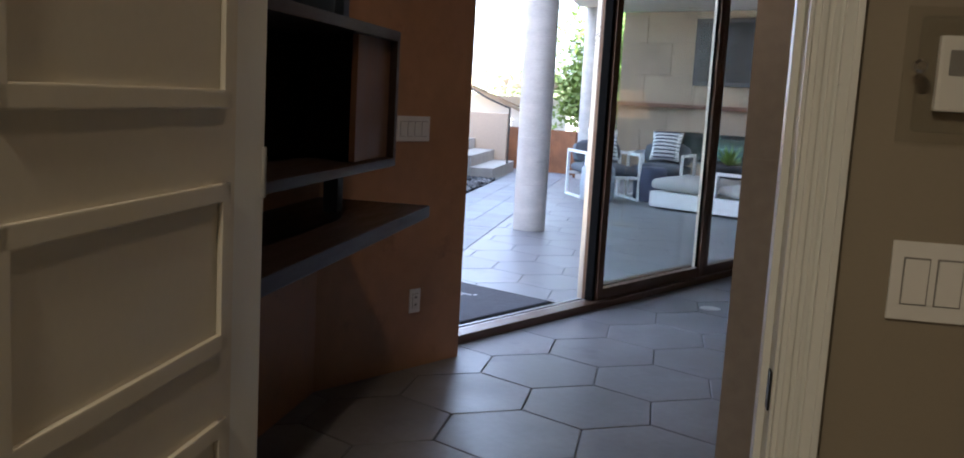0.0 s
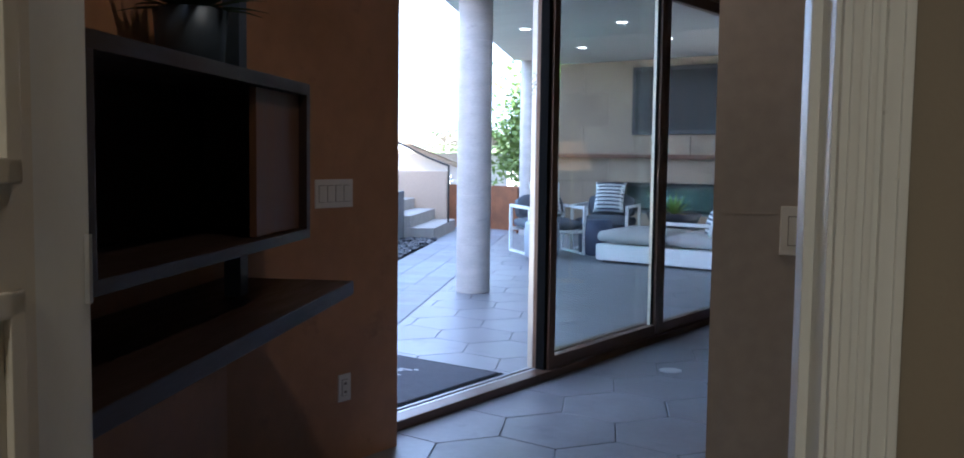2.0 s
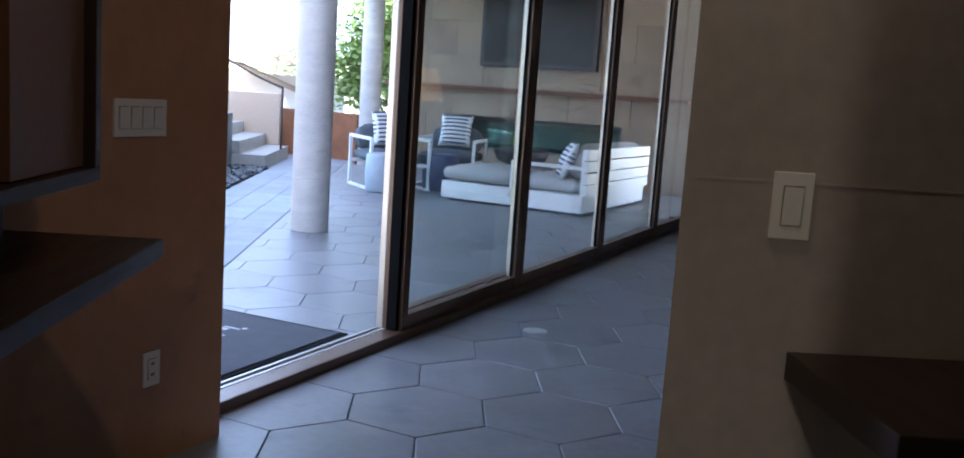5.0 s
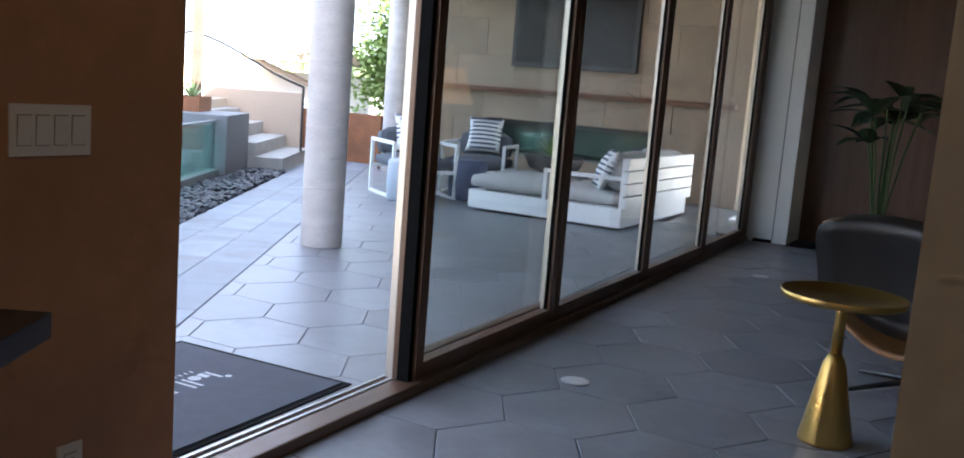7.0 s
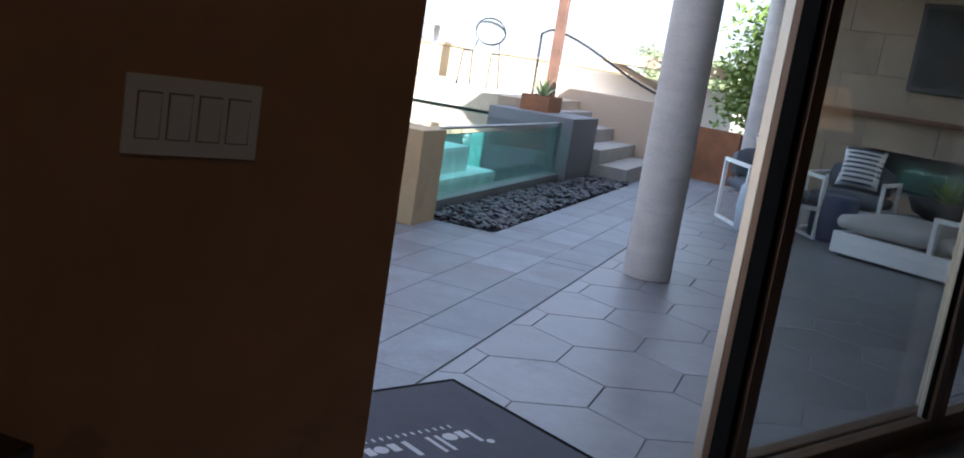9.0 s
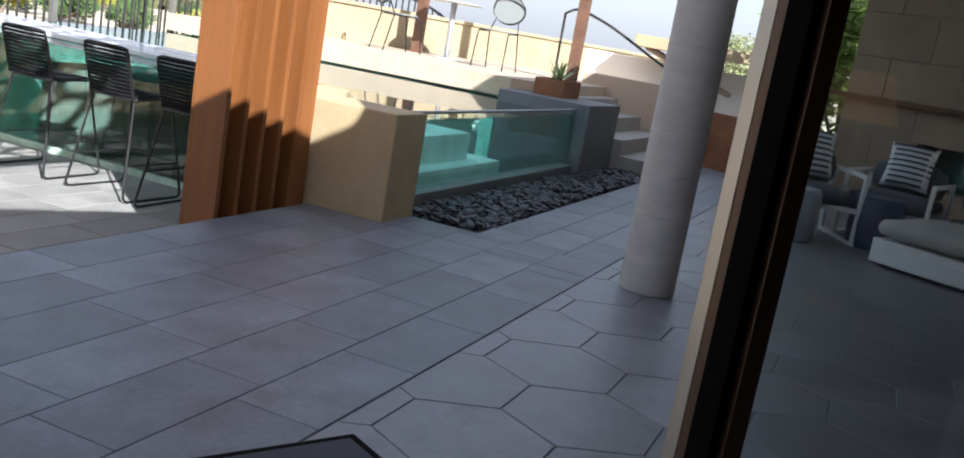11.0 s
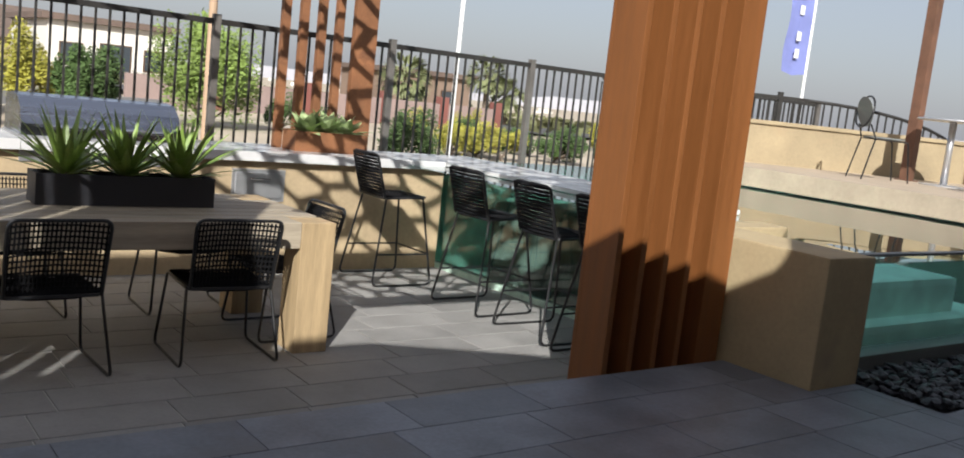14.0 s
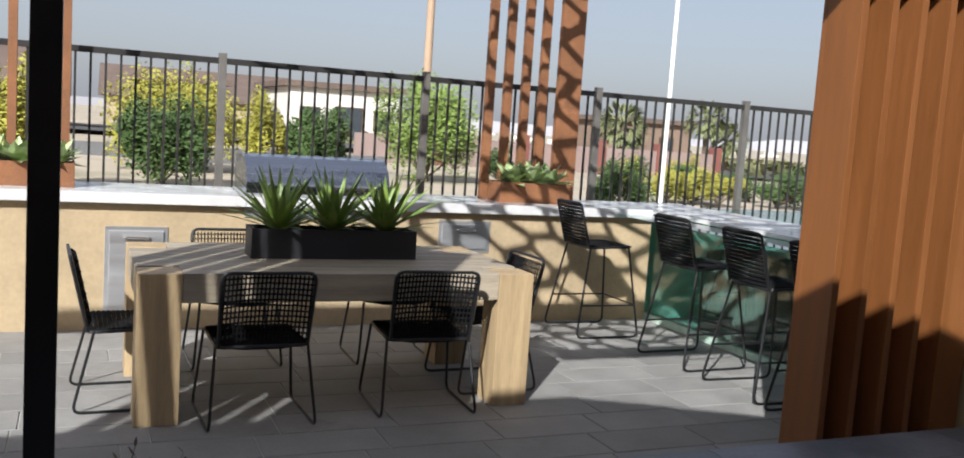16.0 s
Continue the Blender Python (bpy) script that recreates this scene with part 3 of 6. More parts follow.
structure("wall_bath_side", box(-6.8, W0 - 0.002, -6.5, -6.36, 0, 2.6), M["beige_wall"], "beige painted wall with switches", PM, category="wall")
structure("wall_bath_far", box(-6.8, W0 - 0.002, -3.95, -3.81, 0, 2.6), M["beige_wall"], "beige painted wall", PM, category="wall")
structure("wall_bath_back", box(-6.95, -6.8, -6.5, -3.81, 0, 2.6), M["beige_wall"], "beige painted wall", PM, category="wall")
structure("floor_bath", box(-6.95, -3.5, -6.8, -3.66, -0.15, 0.001), M["hex"], "grey tiled floor of the small room", PM, category="floor")
structure("ceiling_bath", box(-6.95, -3.4, -6.6, -3.81, 2.6, 2.72), M["ceiling"], "pale painted ceiling", PM, category="ceiling")
# grey concrete wall opposite the doorway
grey = structure("wall_grey", prism([(-2.37, -8.4), (-2.37, -5.31), (-2.16, -5.50), (-2.16, -8.4)], 0, 2.75), M["grey_wall"], "dark grey board-marked concrete wall", PM, category="wall")
structure("wall_passage", box(-3.5, -2.37, -8.4, -8.25, 0, 2.75), M["grey_wall"], "dark grey wall at the end of a passage", PM, category="wall")
for i, (z, w) in enumerate(((1.08, 2.9),)):
    part("panel_joint", box(-2.3712, -2.368, -8.2, -5.33, z - 0.002, z + 0.002), M["grey_wall"], grey)
# room at the far side
structure("wall_far", box(-2.788, 2.6, 11.1, 11.25, -0.1, 2.75), M["wood_panel"], "dark walnut panelled wall", category="wall")
structure("wall_right", box(2.6, 2.75, -1.75, 11.25, -0.1, 2.75), M["dark_room"], "dark brown painted wall", category="wall")
structure("wall_back", box(-1.5, 2.6, -1.75, -1.6, -0.1, 2.75), M["dark_room"], "dark brown painted wall", category="wall")
pier = structure("wall_pier", box(-3.17, -2.79, 10.53, 11.25, 0, 2.75, 0.006), M["white_paint"], "off-white plaster pier at the end of the glass", category="wall")
part("panel_joint", box(-2.925, -2.917, 10.527, 10.54, 0.02, 2.7), M["grout"], pier)
part("base_reveal", box(-3.1, -2.925, 10.524, 10.54, 0.0, 0.03), M["gasket"], pier)
# ceiling and roof of the house
structure("ceiling", prism([wor2(-7, -3.95), wor2(-0.7, -3.95), (-3.16, 3.45), (-3.16, 11.3), (2.75, 11.3), (2.75, -3.0)], 2.75, 2.80), M["dark_room"], "dark brown ceiling of the living room", category="ceiling")
structure("roof_house", prism([wor2(-7, -4.19), wor2(-2.2, -4.19), wor2(-1.9, -3.99), wor2(-0.72, -3.99), (-3.17, 11.3), (2.75, 11.3), (2.75, -3.0)], 2.802, 3.155), M["stucco_brown"], "flat brown roof edge of the house", category="roof")
# roof over the seating terrace
soffit = structure("ceiling_terrace", prism([(-3.17, 5.4), wor2(3.3, -3.55), wor2(9.7, -3.75), (-8.45, 12.996), (-3.17, 12.996)], 2.66, 2.74), M["soffit"], "warm grey terrace soffit with recessed lights", category="ceiling")
# the wing out to x 0.3 is added, unseen, to keep sun off the sofa
structure("roof_terrace", prism([(-3.17, 5.3), wor2(3.2, -3.50), wor2(9.75, -3.70), (-8.5, 13.9), (0.3, 13.9), (0.3, 11.32), (-3.165, 11.32)], 2.742, 2.95), M["stucco_brown"], "brown fascia of the terrace roof with an unseen sun-blocking wing", category="roof")

# round columns
for a, b in ((3.62, -3.96), (9.9, -4.0)):
    c = thing("column", pm(a, b), "round grey concrete column on the terrace", "column", "terrace columns", "structure")
    bm = lathe([(0.148, 0.0), (0.15, 0.01), (0.15, 0.8), (0.15, 1.6), (0.15, 2.659)], 40)
    part("shaft", bm, M["concrete"], c, smooth=True)
    for z in (0.42, 0.86, 1.31, 1.77, 2.2):
        part("cast_ring", lathe([(0.1505, z), (0.1522, z + 0.004), (0.1505, z + 0.008)], 40), M["concrete"], c, smooth=True)

# sliding glass front
GL = pose(-3.04, 3.46, 0, 0, 0, 1.2)
track = structure("window_track", box(-0.05, 0.05, -0.2, 7.04, 0.0, 0.045, 0.008), M["bronze_frame"], "bronze threshold of the sliding glass doors", GL, category="track")
part("outer_track", box(-0.19, -0.051, -0.2, 7.04, 0.0, 0.005, 0.001), M["bronze_frame"], track, "bronze outer track")
for x in (-0.165, -0.125, -0.085):
    part("rail", box(x - 0.006, x + 0.006, -0.19, 7.03, 0.0055, 0.014, 0.001), M["steel"], track)
structure("window_head", box(-0.19, 0.05, -0.2, 7.04, 2.32, 2.65, 0.004), M["bronze_frame"], "dark bronze head above the sliding doors", GL, category="frame")


def glass_panel(y0, y1, x, label, first="alu"):
    t = thing("sliding_door", GL @ pose(x, y0 - 3.46, 0.046), label, "sliding door", "sliding glass doors")
    w = y1 - y0
    for y in (0.0, w - 0.063):
        part("stile", box(-0.028, 0.004, y, y + 0.063, 0, 2.273, 0.003), M["alu" if y else first], t)
        part("stile_cover", box(0.0045, 0.026, y + 0.001, y + 0.062, 0, 2.273, 0.003), M["bronze_frame"], t, "dark bronze inner cover")
        part("gasket", box(-0.008, 0.012, *((y + 0.0635, y + 0.068) if y == 0 else (y - 0.005, y - 0.0005)), 0.066, 2.21), M["gasket"], t)
    part("bottom_rail", box(-0.03, 0.024, 0.064, w - 0.064, 0, 0.065, 0.004), M["bronze_frame"], t)
    part("top_rail", box(-0.03, 0.024, 0.064, w - 0.064, 2.20, 2.273, 0.004), M["bronze_frame"], t)
    g = part("pane", box(-0.004, 0.004, 0.058, w - 0.058, 0.06, 2.215), M["glass"], t)
    g.visible_shadow = False
    return t


glass_panel(4.625, 5.993, 0.0, "bronze framed sliding glass door, closed", "gasket")
glass_panel(5.996, 7.494, 0.0, "bronze framed sliding glass door, closed")
glass_panel(7.497, 8.968, 0.0, "bronze framed sliding glass door, closed")
glass_panel(8.971, 10.37, 0.0, "bronze framed fixed glass panel beside the pier")
glass_panel(4.60, 6.13, -0.07, "bronze framed sliding door pushed open behind its neighbour")
part("end_post", box(-0.05, 0.03, 10.374 - 3.46, 10.52 - 3.46, 0.046, 2.319, 0.004), M["bronze_frame"], track)
structure("window_seal", box(-0.040, 0.012, 1.135, 1.164, 0.046, 2.319), M["gasket"], "black rubber seal of the sliding door", GL, category="seal")

# door of the small room, open
dr = thing("door_1", pm(-3.50, -4.375, 0.008, 181.5), "cream panelled door, standing open", "door", kind="structure")
bm = box(0, 0.86, -0.04, 0.0, 0, 2.03, 0.002)
part("leaf", bm, M["door_paint"], dr)
for z0, z1 in ((0.10, 0.24), (0.36, 0.64), (0.76, 1.04), (1.16, 1.44), (1.56, 1.86)):
    for side, ys in ((1, (0.0, 0.010)), (-1, (-0.05, -0.04))):
        b2 = bmesh.new()
        for q in ((0.15, 0.74, z0, z0 + 0.03), (0.15, 0.74, z1 - 0.03, z1), (0.15, 0.18, z0, z1), (0.71, 0.74, z0, z1)):
            add_box(b2, q[0], q[1], ys[0] + 0.0005, ys[1], q[2], q[3], 0.003)
        part("panel_moulding", b2, M["door_paint"], dr)
for z in (0.2, 1.0, 1.8):
    part("hinge", tube([(0.0, 0.004, z), (0.0, 0.004, z + 0.09)], 0.006), M["steel"], dr)


def casing(name, a0, a1, b, inner, sign):
    """A moulded architrave round the doorway, on one face of its wall."""
    t = thing(name, PM, "white moulded door casing round the doorway", "casing", "door casings", "structure")
    steps = ((0.0, 0.065, 0.012), (0.008, 0.018, 0.017), (0.026, 0.034, 0.016), (0.040, 0.065, 0.021), (0.055, 0.065, 0.026))
    for s0, s1, d in steps:
        a_lo, a_hi = (a0 - d, a0) if sign < 0 else (a1, a1 + d)
        part("casing_strip", box(a_lo, a_hi, -5.275 - s1, -5.275 - s0, 0, 2.06 + s1, 0.002), M["white_paint"], t)
        part("casing_strip", box(a_lo, a_hi, -4.375 + s0, -4.375 + s1, 0, 2.06 + s1, 0.002), M["white_paint"], t)
        part("casing_strip", box(a_lo, a_hi, -5.275, -4.375, 2.045 + s0, 2.045 + s1, 0.002), M["white_paint"], t)
    return t


casing("trim_door", W0, W1, 0, 0, -1)
casing("trim_door", W0, W1, 0, 0, 1)
jamb = thing("door_jamb", PM, "white painted door jamb with strike plate", "jamb", kind="structure")
part("jamb_side", box(W0, W1, -5.289, -5.27, 0, 2.05, 0.002), M["white_paint"], jamb)
part("jamb_side", box(W0, W1, -4.378, -4.361, 0, 2.05, 0.002), M["white_paint"], jamb)
part("jamb_head", box(W0, W1, -5.27, -4.378, 2.04, 2.059, 0.002), M["white_paint"], jamb)
part("door_stop", box(W0 + 0.055, W0 + 0.09, -5.27, -5.258, 0, 2.04, 0.002), M["white_paint"], jamb)
part("strike_plate", box(W0 + 0.006, W0 + 0.032, -5.2695, -5.266, 0.76, 0.82, 0.001), M["black_metal"], jamb)


def switch_plate(m, gangs, label, kind="rocker"):
    """Wall plate in the local xz plane, facing -y."""
    w = 0.07 + 0.046 * (gangs - 1)
    t = thing("light_switch" if kind == "rocker" else "power_outlet", m, label, "switch" if kind == "rocker" else "outlet")
    part("plate", box(-w / 2, w / 2, -0.006, 0, -0.058, 0.058, 0.002), M["plastic"], t)
    for i in range(gangs):
        x = (i - (gangs - 1) / 2) * 0.046
        part("frame_gap", box(x - 0.0185, x + 0.0185, -0.0064, -0.006, -0.035, 0.035), M["gap_grey"], t)
        part("rocker" if kind == "rocker" else "socket", box(x - 0.0165, x + 0.0165, -0.0095, -0.0065, -0.033, 0.033, 0.0012), M["plastic"], t, m=pose(0, 0, 0, 2.2 if kind == "rocker" else 0, 0, 0))
        if kind != "rocker":
            for z in (-0.018, 0.018):
                part("slot", box(x - 0.008, x + 0.008, -0.0099, -0.0096, z - 0.005, z + 0.005), M["gap_grey"], t)
    return t


# -x faces of walls along y need the plate turned
switch_plate(pose(-2.855, 2.845, 1.058, 0, 0, 90) @ Matrix.Diagonal((0.92, 1, 0.92, 1)), 4, "white four-gang light switch on the bronze wall")
switch_plate(pose(-2.855, 2.90, 0.305, 0, 0, 90) @ Matrix.Diagonal((0.92, 1, 0.92, 1)), 1, "white power outlet low on the bronze wall", "socket")
switch_plate(pm(-2.37, -5.50, 1.04, -90), 1, "white light switch on the grey concrete wall")
switch_plate(pm(-3.65, -5.475, 0.98, -90), 2, "white double light switch on the beige wall")
th = thing("thermostat_guard", pm(-3.65, -5.48, 1.275, -90), "clear acrylic guard box over a thermostat", "thermostat")
part("flange", box(-0.078, 0.078, -0.006, -0.001, -0.095, 0.095, 0.002), M["acrylic"], th, "clear acrylic flange")
part("cover", box(-0.062, 0.062, -0.036, -0.0065, -0.08, 0.08, 0.010), M["acrylic"], th, "clear acrylic cover")
part("thermostat_body", box(-0.036, 0.05, -0.022, -0.0065, -0.05, 0.055, 0.006), M["plastic"], th)
part("display", box(-0.022, 0.036, -0.0235, -0.0222, 0.0, 0.035, 0.0005), M["gap_grey"], th)
part("lock", lathe([(0.010, 0), (0.010, 0.014), (0.006, 0.018)], 16), M["chrome"], th, "chrome lock", m=pose(-0.064, -0.03, 0.01, 90, 0, 0))
# ---- terrace: pool, deck, kitchen ----
POOL_TOP = 0.64
conc = structure("wall_pool_pier", bmesh.new(), M["pool_wall"], "sand-coloured rendered pool pier", PM, category="wall")
bm = bmesh.new()
add_box(bm, 3.55, 3.95, -2.33, -1.45, -0.5, 0.655, 0.012)
add_box(bm, 3.55, 4.45, -1.45, -1.25, -0.8, 0.655, 0.012)
bm.to_mesh(conc.data)
bm.free()
block = structure("wall_pool_block", box(7.45, 8.55, -2.32, -1.35, -0.3, 0.70, 0.012), M["block_grey"], "dark grey block beside the pool glass", PM, category="wall")
structure("kerb_pool", box(3.95, 7.45, -2.24, -2.10, -0.3, 0.10, 0.006), M["fire_dark"], "dark kerb under the pool glass", PM, category="kerb")
pool = thing("pool", pm(0, 0), "raised swimming pool with clear glass sides and turquoise water", "pool", kind="structure")
part("basin_floor", box(3.95, 9.5, -2.1, 3.4, -0.75, -0.55), M["pool_plaster"], pool)
part("basin_wall", box(4.45, 9.5, 3.05, 3.2, -0.6, 0.56), M["pool_plaster"], pool)
part("basin_wall", box(3.951, 4.449, -1.24, -1.10, -0.6, 0.56), M["pool_plaster"], pool)
part("basin_wall", box(7.45, 9.5, -1.34, -1.2, -0.6, 0.56), M["pool_plaster"], pool)
part("basin_wall", box(9.0, 9.2, -1.3, 3.2, -0.6, 0.56), M["pool_plaster"], pool)
for a1, b0, z1 in ((7.0, -1.98, -0.12), (6.55, -1.86, 0.12), (6.1, -1.72, 0.36)):
    part("step", box(4.55, a1, b0, 1.6, -0.56, z1, 0.05), M["pool_step"], pool)
# dark panel under the slab, put in for the shade of the gap
part("deck_support", box(8.05, 8.2, -1.30, 3.04, -0.55, 0.599), M["fire_dark"], pool)
part("jet", lathe([(0.075, 0), (0.075, 0.02), (0.04, 0.03)], 24), M["chrome"], pool, m=pose(8.049, -0.95, 0.22, 0, -90, 0))
w = part("water_surface", box(3.97, 8.98, -2.14, 3.04, 0.575, 0.58), M["water"], pool)
w.visible_shadow = False
g = part("glass_side", box(3.95, 7.45, -2.19, -2.15, 0.08, 0.625), M["pool_glass_clear"], pool)
g.visible_shadow = False
part("glass_trim", box(3.95, 7.45, -2.195, -2.145, 0.626, 0.640), M["fire_dark"], pool)
g = part("glass_side", box(4.43, 4.47, -1.25, 2.3, -0.32, 0.57), M["pool_glass"], pool)
g.visible_shadow = False
part("glass_base", box(4.40, 4.50, -1.25, 2.3, -0.366, -0.31), M["pool_tile"], pool)

# pebbles in the trough
rng = random.Random(4)
bm = bmesh.new()
proto = bmesh.new()
bmesh.ops.create_icosphere(proto, subdivisions=1, radius=1)
pv = [v.co.copy() for v in proto.verts]
pf = [[v.index for v in f.verts] for f in proto.faces]
proto.free()
verts, faces = [], []
for i in range(1900):
    a, b = rng.uniform(3.97, 8.58), rng.uniform(-2.78, -2.24)
    s = rng.uniform(0.022, 0.046)
    m = pose(a, b, -0.022 + rng.uniform(0, 0.05), rng.uniform(-25, 25), rng.uniform(-25, 25), rng.uniform(0, 360)) @ Matrix.Diagonal((s * rng.uniform(1.0, 1.5), s * 0.9, s * rng.uniform(0.4, 0.65), 1))
    o = len(verts)
    verts += [m @ (v * (1 + 0.18 * rng.uniform(-1, 1))) for v in pv]
    faces += [[o + k for k in f] for f in pf]
me = bpy.data.meshes.new("gravel")
me.from_pydata(verts, [], faces)
me.materials.append(M["pebble"])
peb = new("gravel", me)
peb.matrix_basis = PM
tagged(peb, "black river pebbles in a trough below the pool glass", "pebbles", kind="stuff")

# raised deck behind the pool and its low wall
structure("ground_deck", prism([(7.9, 3.3), (7.9, -1.28), (8.15, -1.55), (9.2, -1.62), (16.0, -1.2), (16.5, 3.3)], 0.60, 0.80), M["slab"], "sand-coloured slab deck over the pool", PM, category="deck")
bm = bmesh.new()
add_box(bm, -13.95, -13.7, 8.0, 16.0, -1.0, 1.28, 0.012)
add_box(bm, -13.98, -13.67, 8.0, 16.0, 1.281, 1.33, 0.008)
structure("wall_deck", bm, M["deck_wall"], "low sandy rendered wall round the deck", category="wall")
# paler stucco than the deck wall, standing for sun on this wall
structure("wall_stair", box(10.6, 10.85, -2.6, -1.2, -0.3, 0.95, 0.01), M["stucco"], "wall beside the stairs, in paler stucco for its sunlight", PM, category="wall")
st = thing("stairs", PM, "grey concrete steps up to the pool deck", "stairs", kind="structure")
for i in range(4):
    part("step", box(8.56, 10.6, -2.75 + 0.34 * i, -1.3, 0.17 * i - (0.1 if i == 0 else 0) + (0.001 if i else 0), 0.17 * (i + 1), 0.008), M["stair"], st)
bench = thing("garden_wall", pose(-12.6, 14.7, 0, 0, 0, 42), "white rendered garden wall with an angular canopy", "wall", kind="structure")
part("wall_body", box(-2.2, 1.6, 0, 0.25, -0.5, 1.25, 0.01), M["stucco_white"], bench)
# the slab's shade is put into its colour by the darker deck render
part("canopy", box(-0.7, 1.5, -0.7, 0.1, 1.42, 1.60, 0.01), M["deck_wall"], bench, "canopy slab in darker tan render for its shade")
part("canopy_strut", tube([(-0.5, -0.62, 1.43), (0.9, 0.02, 0.9)], 0.05, 6), M["stucco"], bench)

# rust posts of the deck pergola
for a, b in ((10.28, 1.10), (9.75, -1.33)):
    p = thing("steel_post", pm(a, b, 0.80), "rust-brown square steel post on the deck", "post", "deck posts")
    part("shaft", box(-0.06, 0.06, -0.06, 0.06, 0.0, 3.4, 0.004), M["rust_post"], p)
    part("foot_plate", box(-0.1, 0.1, -0.1, 0.1, 0, 0.012, 0.002), M["rust_post"], p)
hr = thing("handrail", pm(0, 0), "thin black steel handrail curving down the stairs", "handrail")
part("rail", tube(rounded([(10.2, -0.95, 1.62), (9.9, -1.2, 1.70), (9.7, -1.7, 1.55), (9.8, -2.4, 1.18), (9.85, -2.75, 1.05)], 0.25, 5), 0.017), M["fence"], hr)
part("post", tube([(10.2, -0.95, 0.80), (10.2, -0.95, 1.62)], 0.017), M["fence"], hr)
part("post", tube([(9.85, -2.75, 0.17), (9.85, -2.75, 1.06)], 0.017), M["fence"], hr)


def rosette(bm, n, length, width, up=(0.35, 1.1), droop=0.15, seed=1, z=0.0):
    r = random.Random(seed)
    for i in range(n):
        an = i * 2.39996 + r.uniform(-0.15, 0.15)
        t = i / n
        el = up[0] + (up[1] - up[0]) * t + r.uniform(-0.1, 0.1)
        add_leaf(bm, (0.01 * math.cos(an), 0.01 * math.sin(an), z), (math.cos(an) * math.cos(el), math.sin(an) * math.cos(el), math.sin(el)), length * r.uniform(0.75, 1.1), width * r.uniform(0.8, 1.1), droop)
    return bm


def planter_box(m, lx, ly, h, material, label, cat="planter"):
    t = thing("planter_box", m, label, cat)
    k = 0.012
    for s in (-1, 1):
        y = s * (ly - k) / 2
        part("side_panel", box(-lx / 2, lx / 2, y - k / 2, y + k / 2, 0, h, 0.002), material, t)
        x = s * (lx - k) / 2
        part("end_panel", box(x - k / 2, x + k / 2, -ly / 2 + k, ly / 2 - k, 0, h, 0.002), material, t)
    part("base", box(-lx / 2 + k, lx / 2 - k, -ly / 2 + k, ly / 2 - k, 0, 0.012), material, t)
    part("soil", box(-lx / 2 + k, lx / 2 - k, -ly / 2 + k, ly / 2 - k, 0.012, h - 0.03), M["soil"], t)
    return t


def rosette_plant(m, name, label, n, length, width, material, up, droop, seed):
    t = thing(name, m, label, "plant")
    part("leaf_rosette", rosette(bmesh.new(), n, length, width, up, droop, seed), material, t)
    part("stem", lathe([(0.03, -0.02), (0.035, 0.02), (0.02, 0.05)], 10), M["bark"], t)
    return t


planter_box(pm(8.05, -1.75, 0.70), 0.55, 0.32, 0.17, M["corten"], "rust steel planter box on the concrete block")
rosette_plant(pm(8.05, -1.75, 0.85), "agave_plant", "small green agave in a rust planter", 26, 0.28, 0.035, M["leaf_agave"], (0.5, 1.4), 0.1, 3)


def bistro_chair(m):
    t = thing("bistro_chair", m, "black metal garden chair with an oval grey mesh back", "chair", "deck chairs")
    for s in (-1, 1):
        part("leg", tube(rounded([(s * 0.2, -0.24, 0), (s * 0.19, -0.18, 0.44), (s * 0.19, 0.16, 0.45)], 0.04), 0.009, 6), M["black_metal"], t)
        part("leg", tube([(s * 0.2, 0.28, 0), (s * 0.185, 0.18, 0.45), (s * 0.15, 0.24, 0.60)], 0.009, 6), M["black_metal"], t)
    part("seat", lathe([(0.21, 0.455), (0.215, 0.462), (0.21, 0.47)], 28), M["mesh_grey"], t)
    part("back_mesh", lathe([(0.2, -0.003), (0.2, 0.003)], 32), M["mesh_grey"], t, m=pose(0, 0.26, 0.73, 80, 0, 0) @ Matrix.Diagonal((1.0, 0.82, 1, 1)))
    part("back_ring", tube([(0.205 * math.cos(k * math.pi / 16), 0.26 - 0.17 * math.sin(k * math.pi / 16) * 0.17, 0.73 + 0.17 * math.sin(k * math.pi / 16)) for k in range(32)], 0.011, 6, True), M["black_metal"], t)
    return t


bc = bistro_chair(pm(9.32, -0.46, 0.80, -87))
copy_thing(bc, pm(9.3, 0.88, 0.80, 55))
bt = thing("bistro_table", pm(10.05, 0.53, 0.80), "small round grey pedestal table on the deck", "table")
part("tabletop", lathe([(0.37, 0.72), (0.38, 0.73), (0.37, 0.745)], 36), M["steel"], bt)
part("stem", lathe([(0.04, 0.015), (0.035, 0.4), (0.04, 0.72)], 16), M["steel"], bt, smooth=True)
part("foot", lathe([(0.26, 0.0), (0.26, 0.012), (0.05, 0.02)], 32), M["steel"], bt)

# folded cedar-coloured screen at the edge of the step
scr = thing("folded_screen", pm(2.66, -1.795, -0.36), "tall cedar-coloured screen of deep vertical fins", "screen")
for i in range(4):
    part("fin", box(i * 0.165, i * 0.165 + 0.036, 0.0, 0.2, 0, 3.1, 0.004), M["screen"], scr)
part("end_board", box(0.66, 0.835, 0.0, 0.2, 0, 3.1, 0.004), M["screen"], scr)
part("back_board", box(0.0, 0.835, 0.2005, 0.225, 0, 3.1, 0.003), M["screen"], scr)
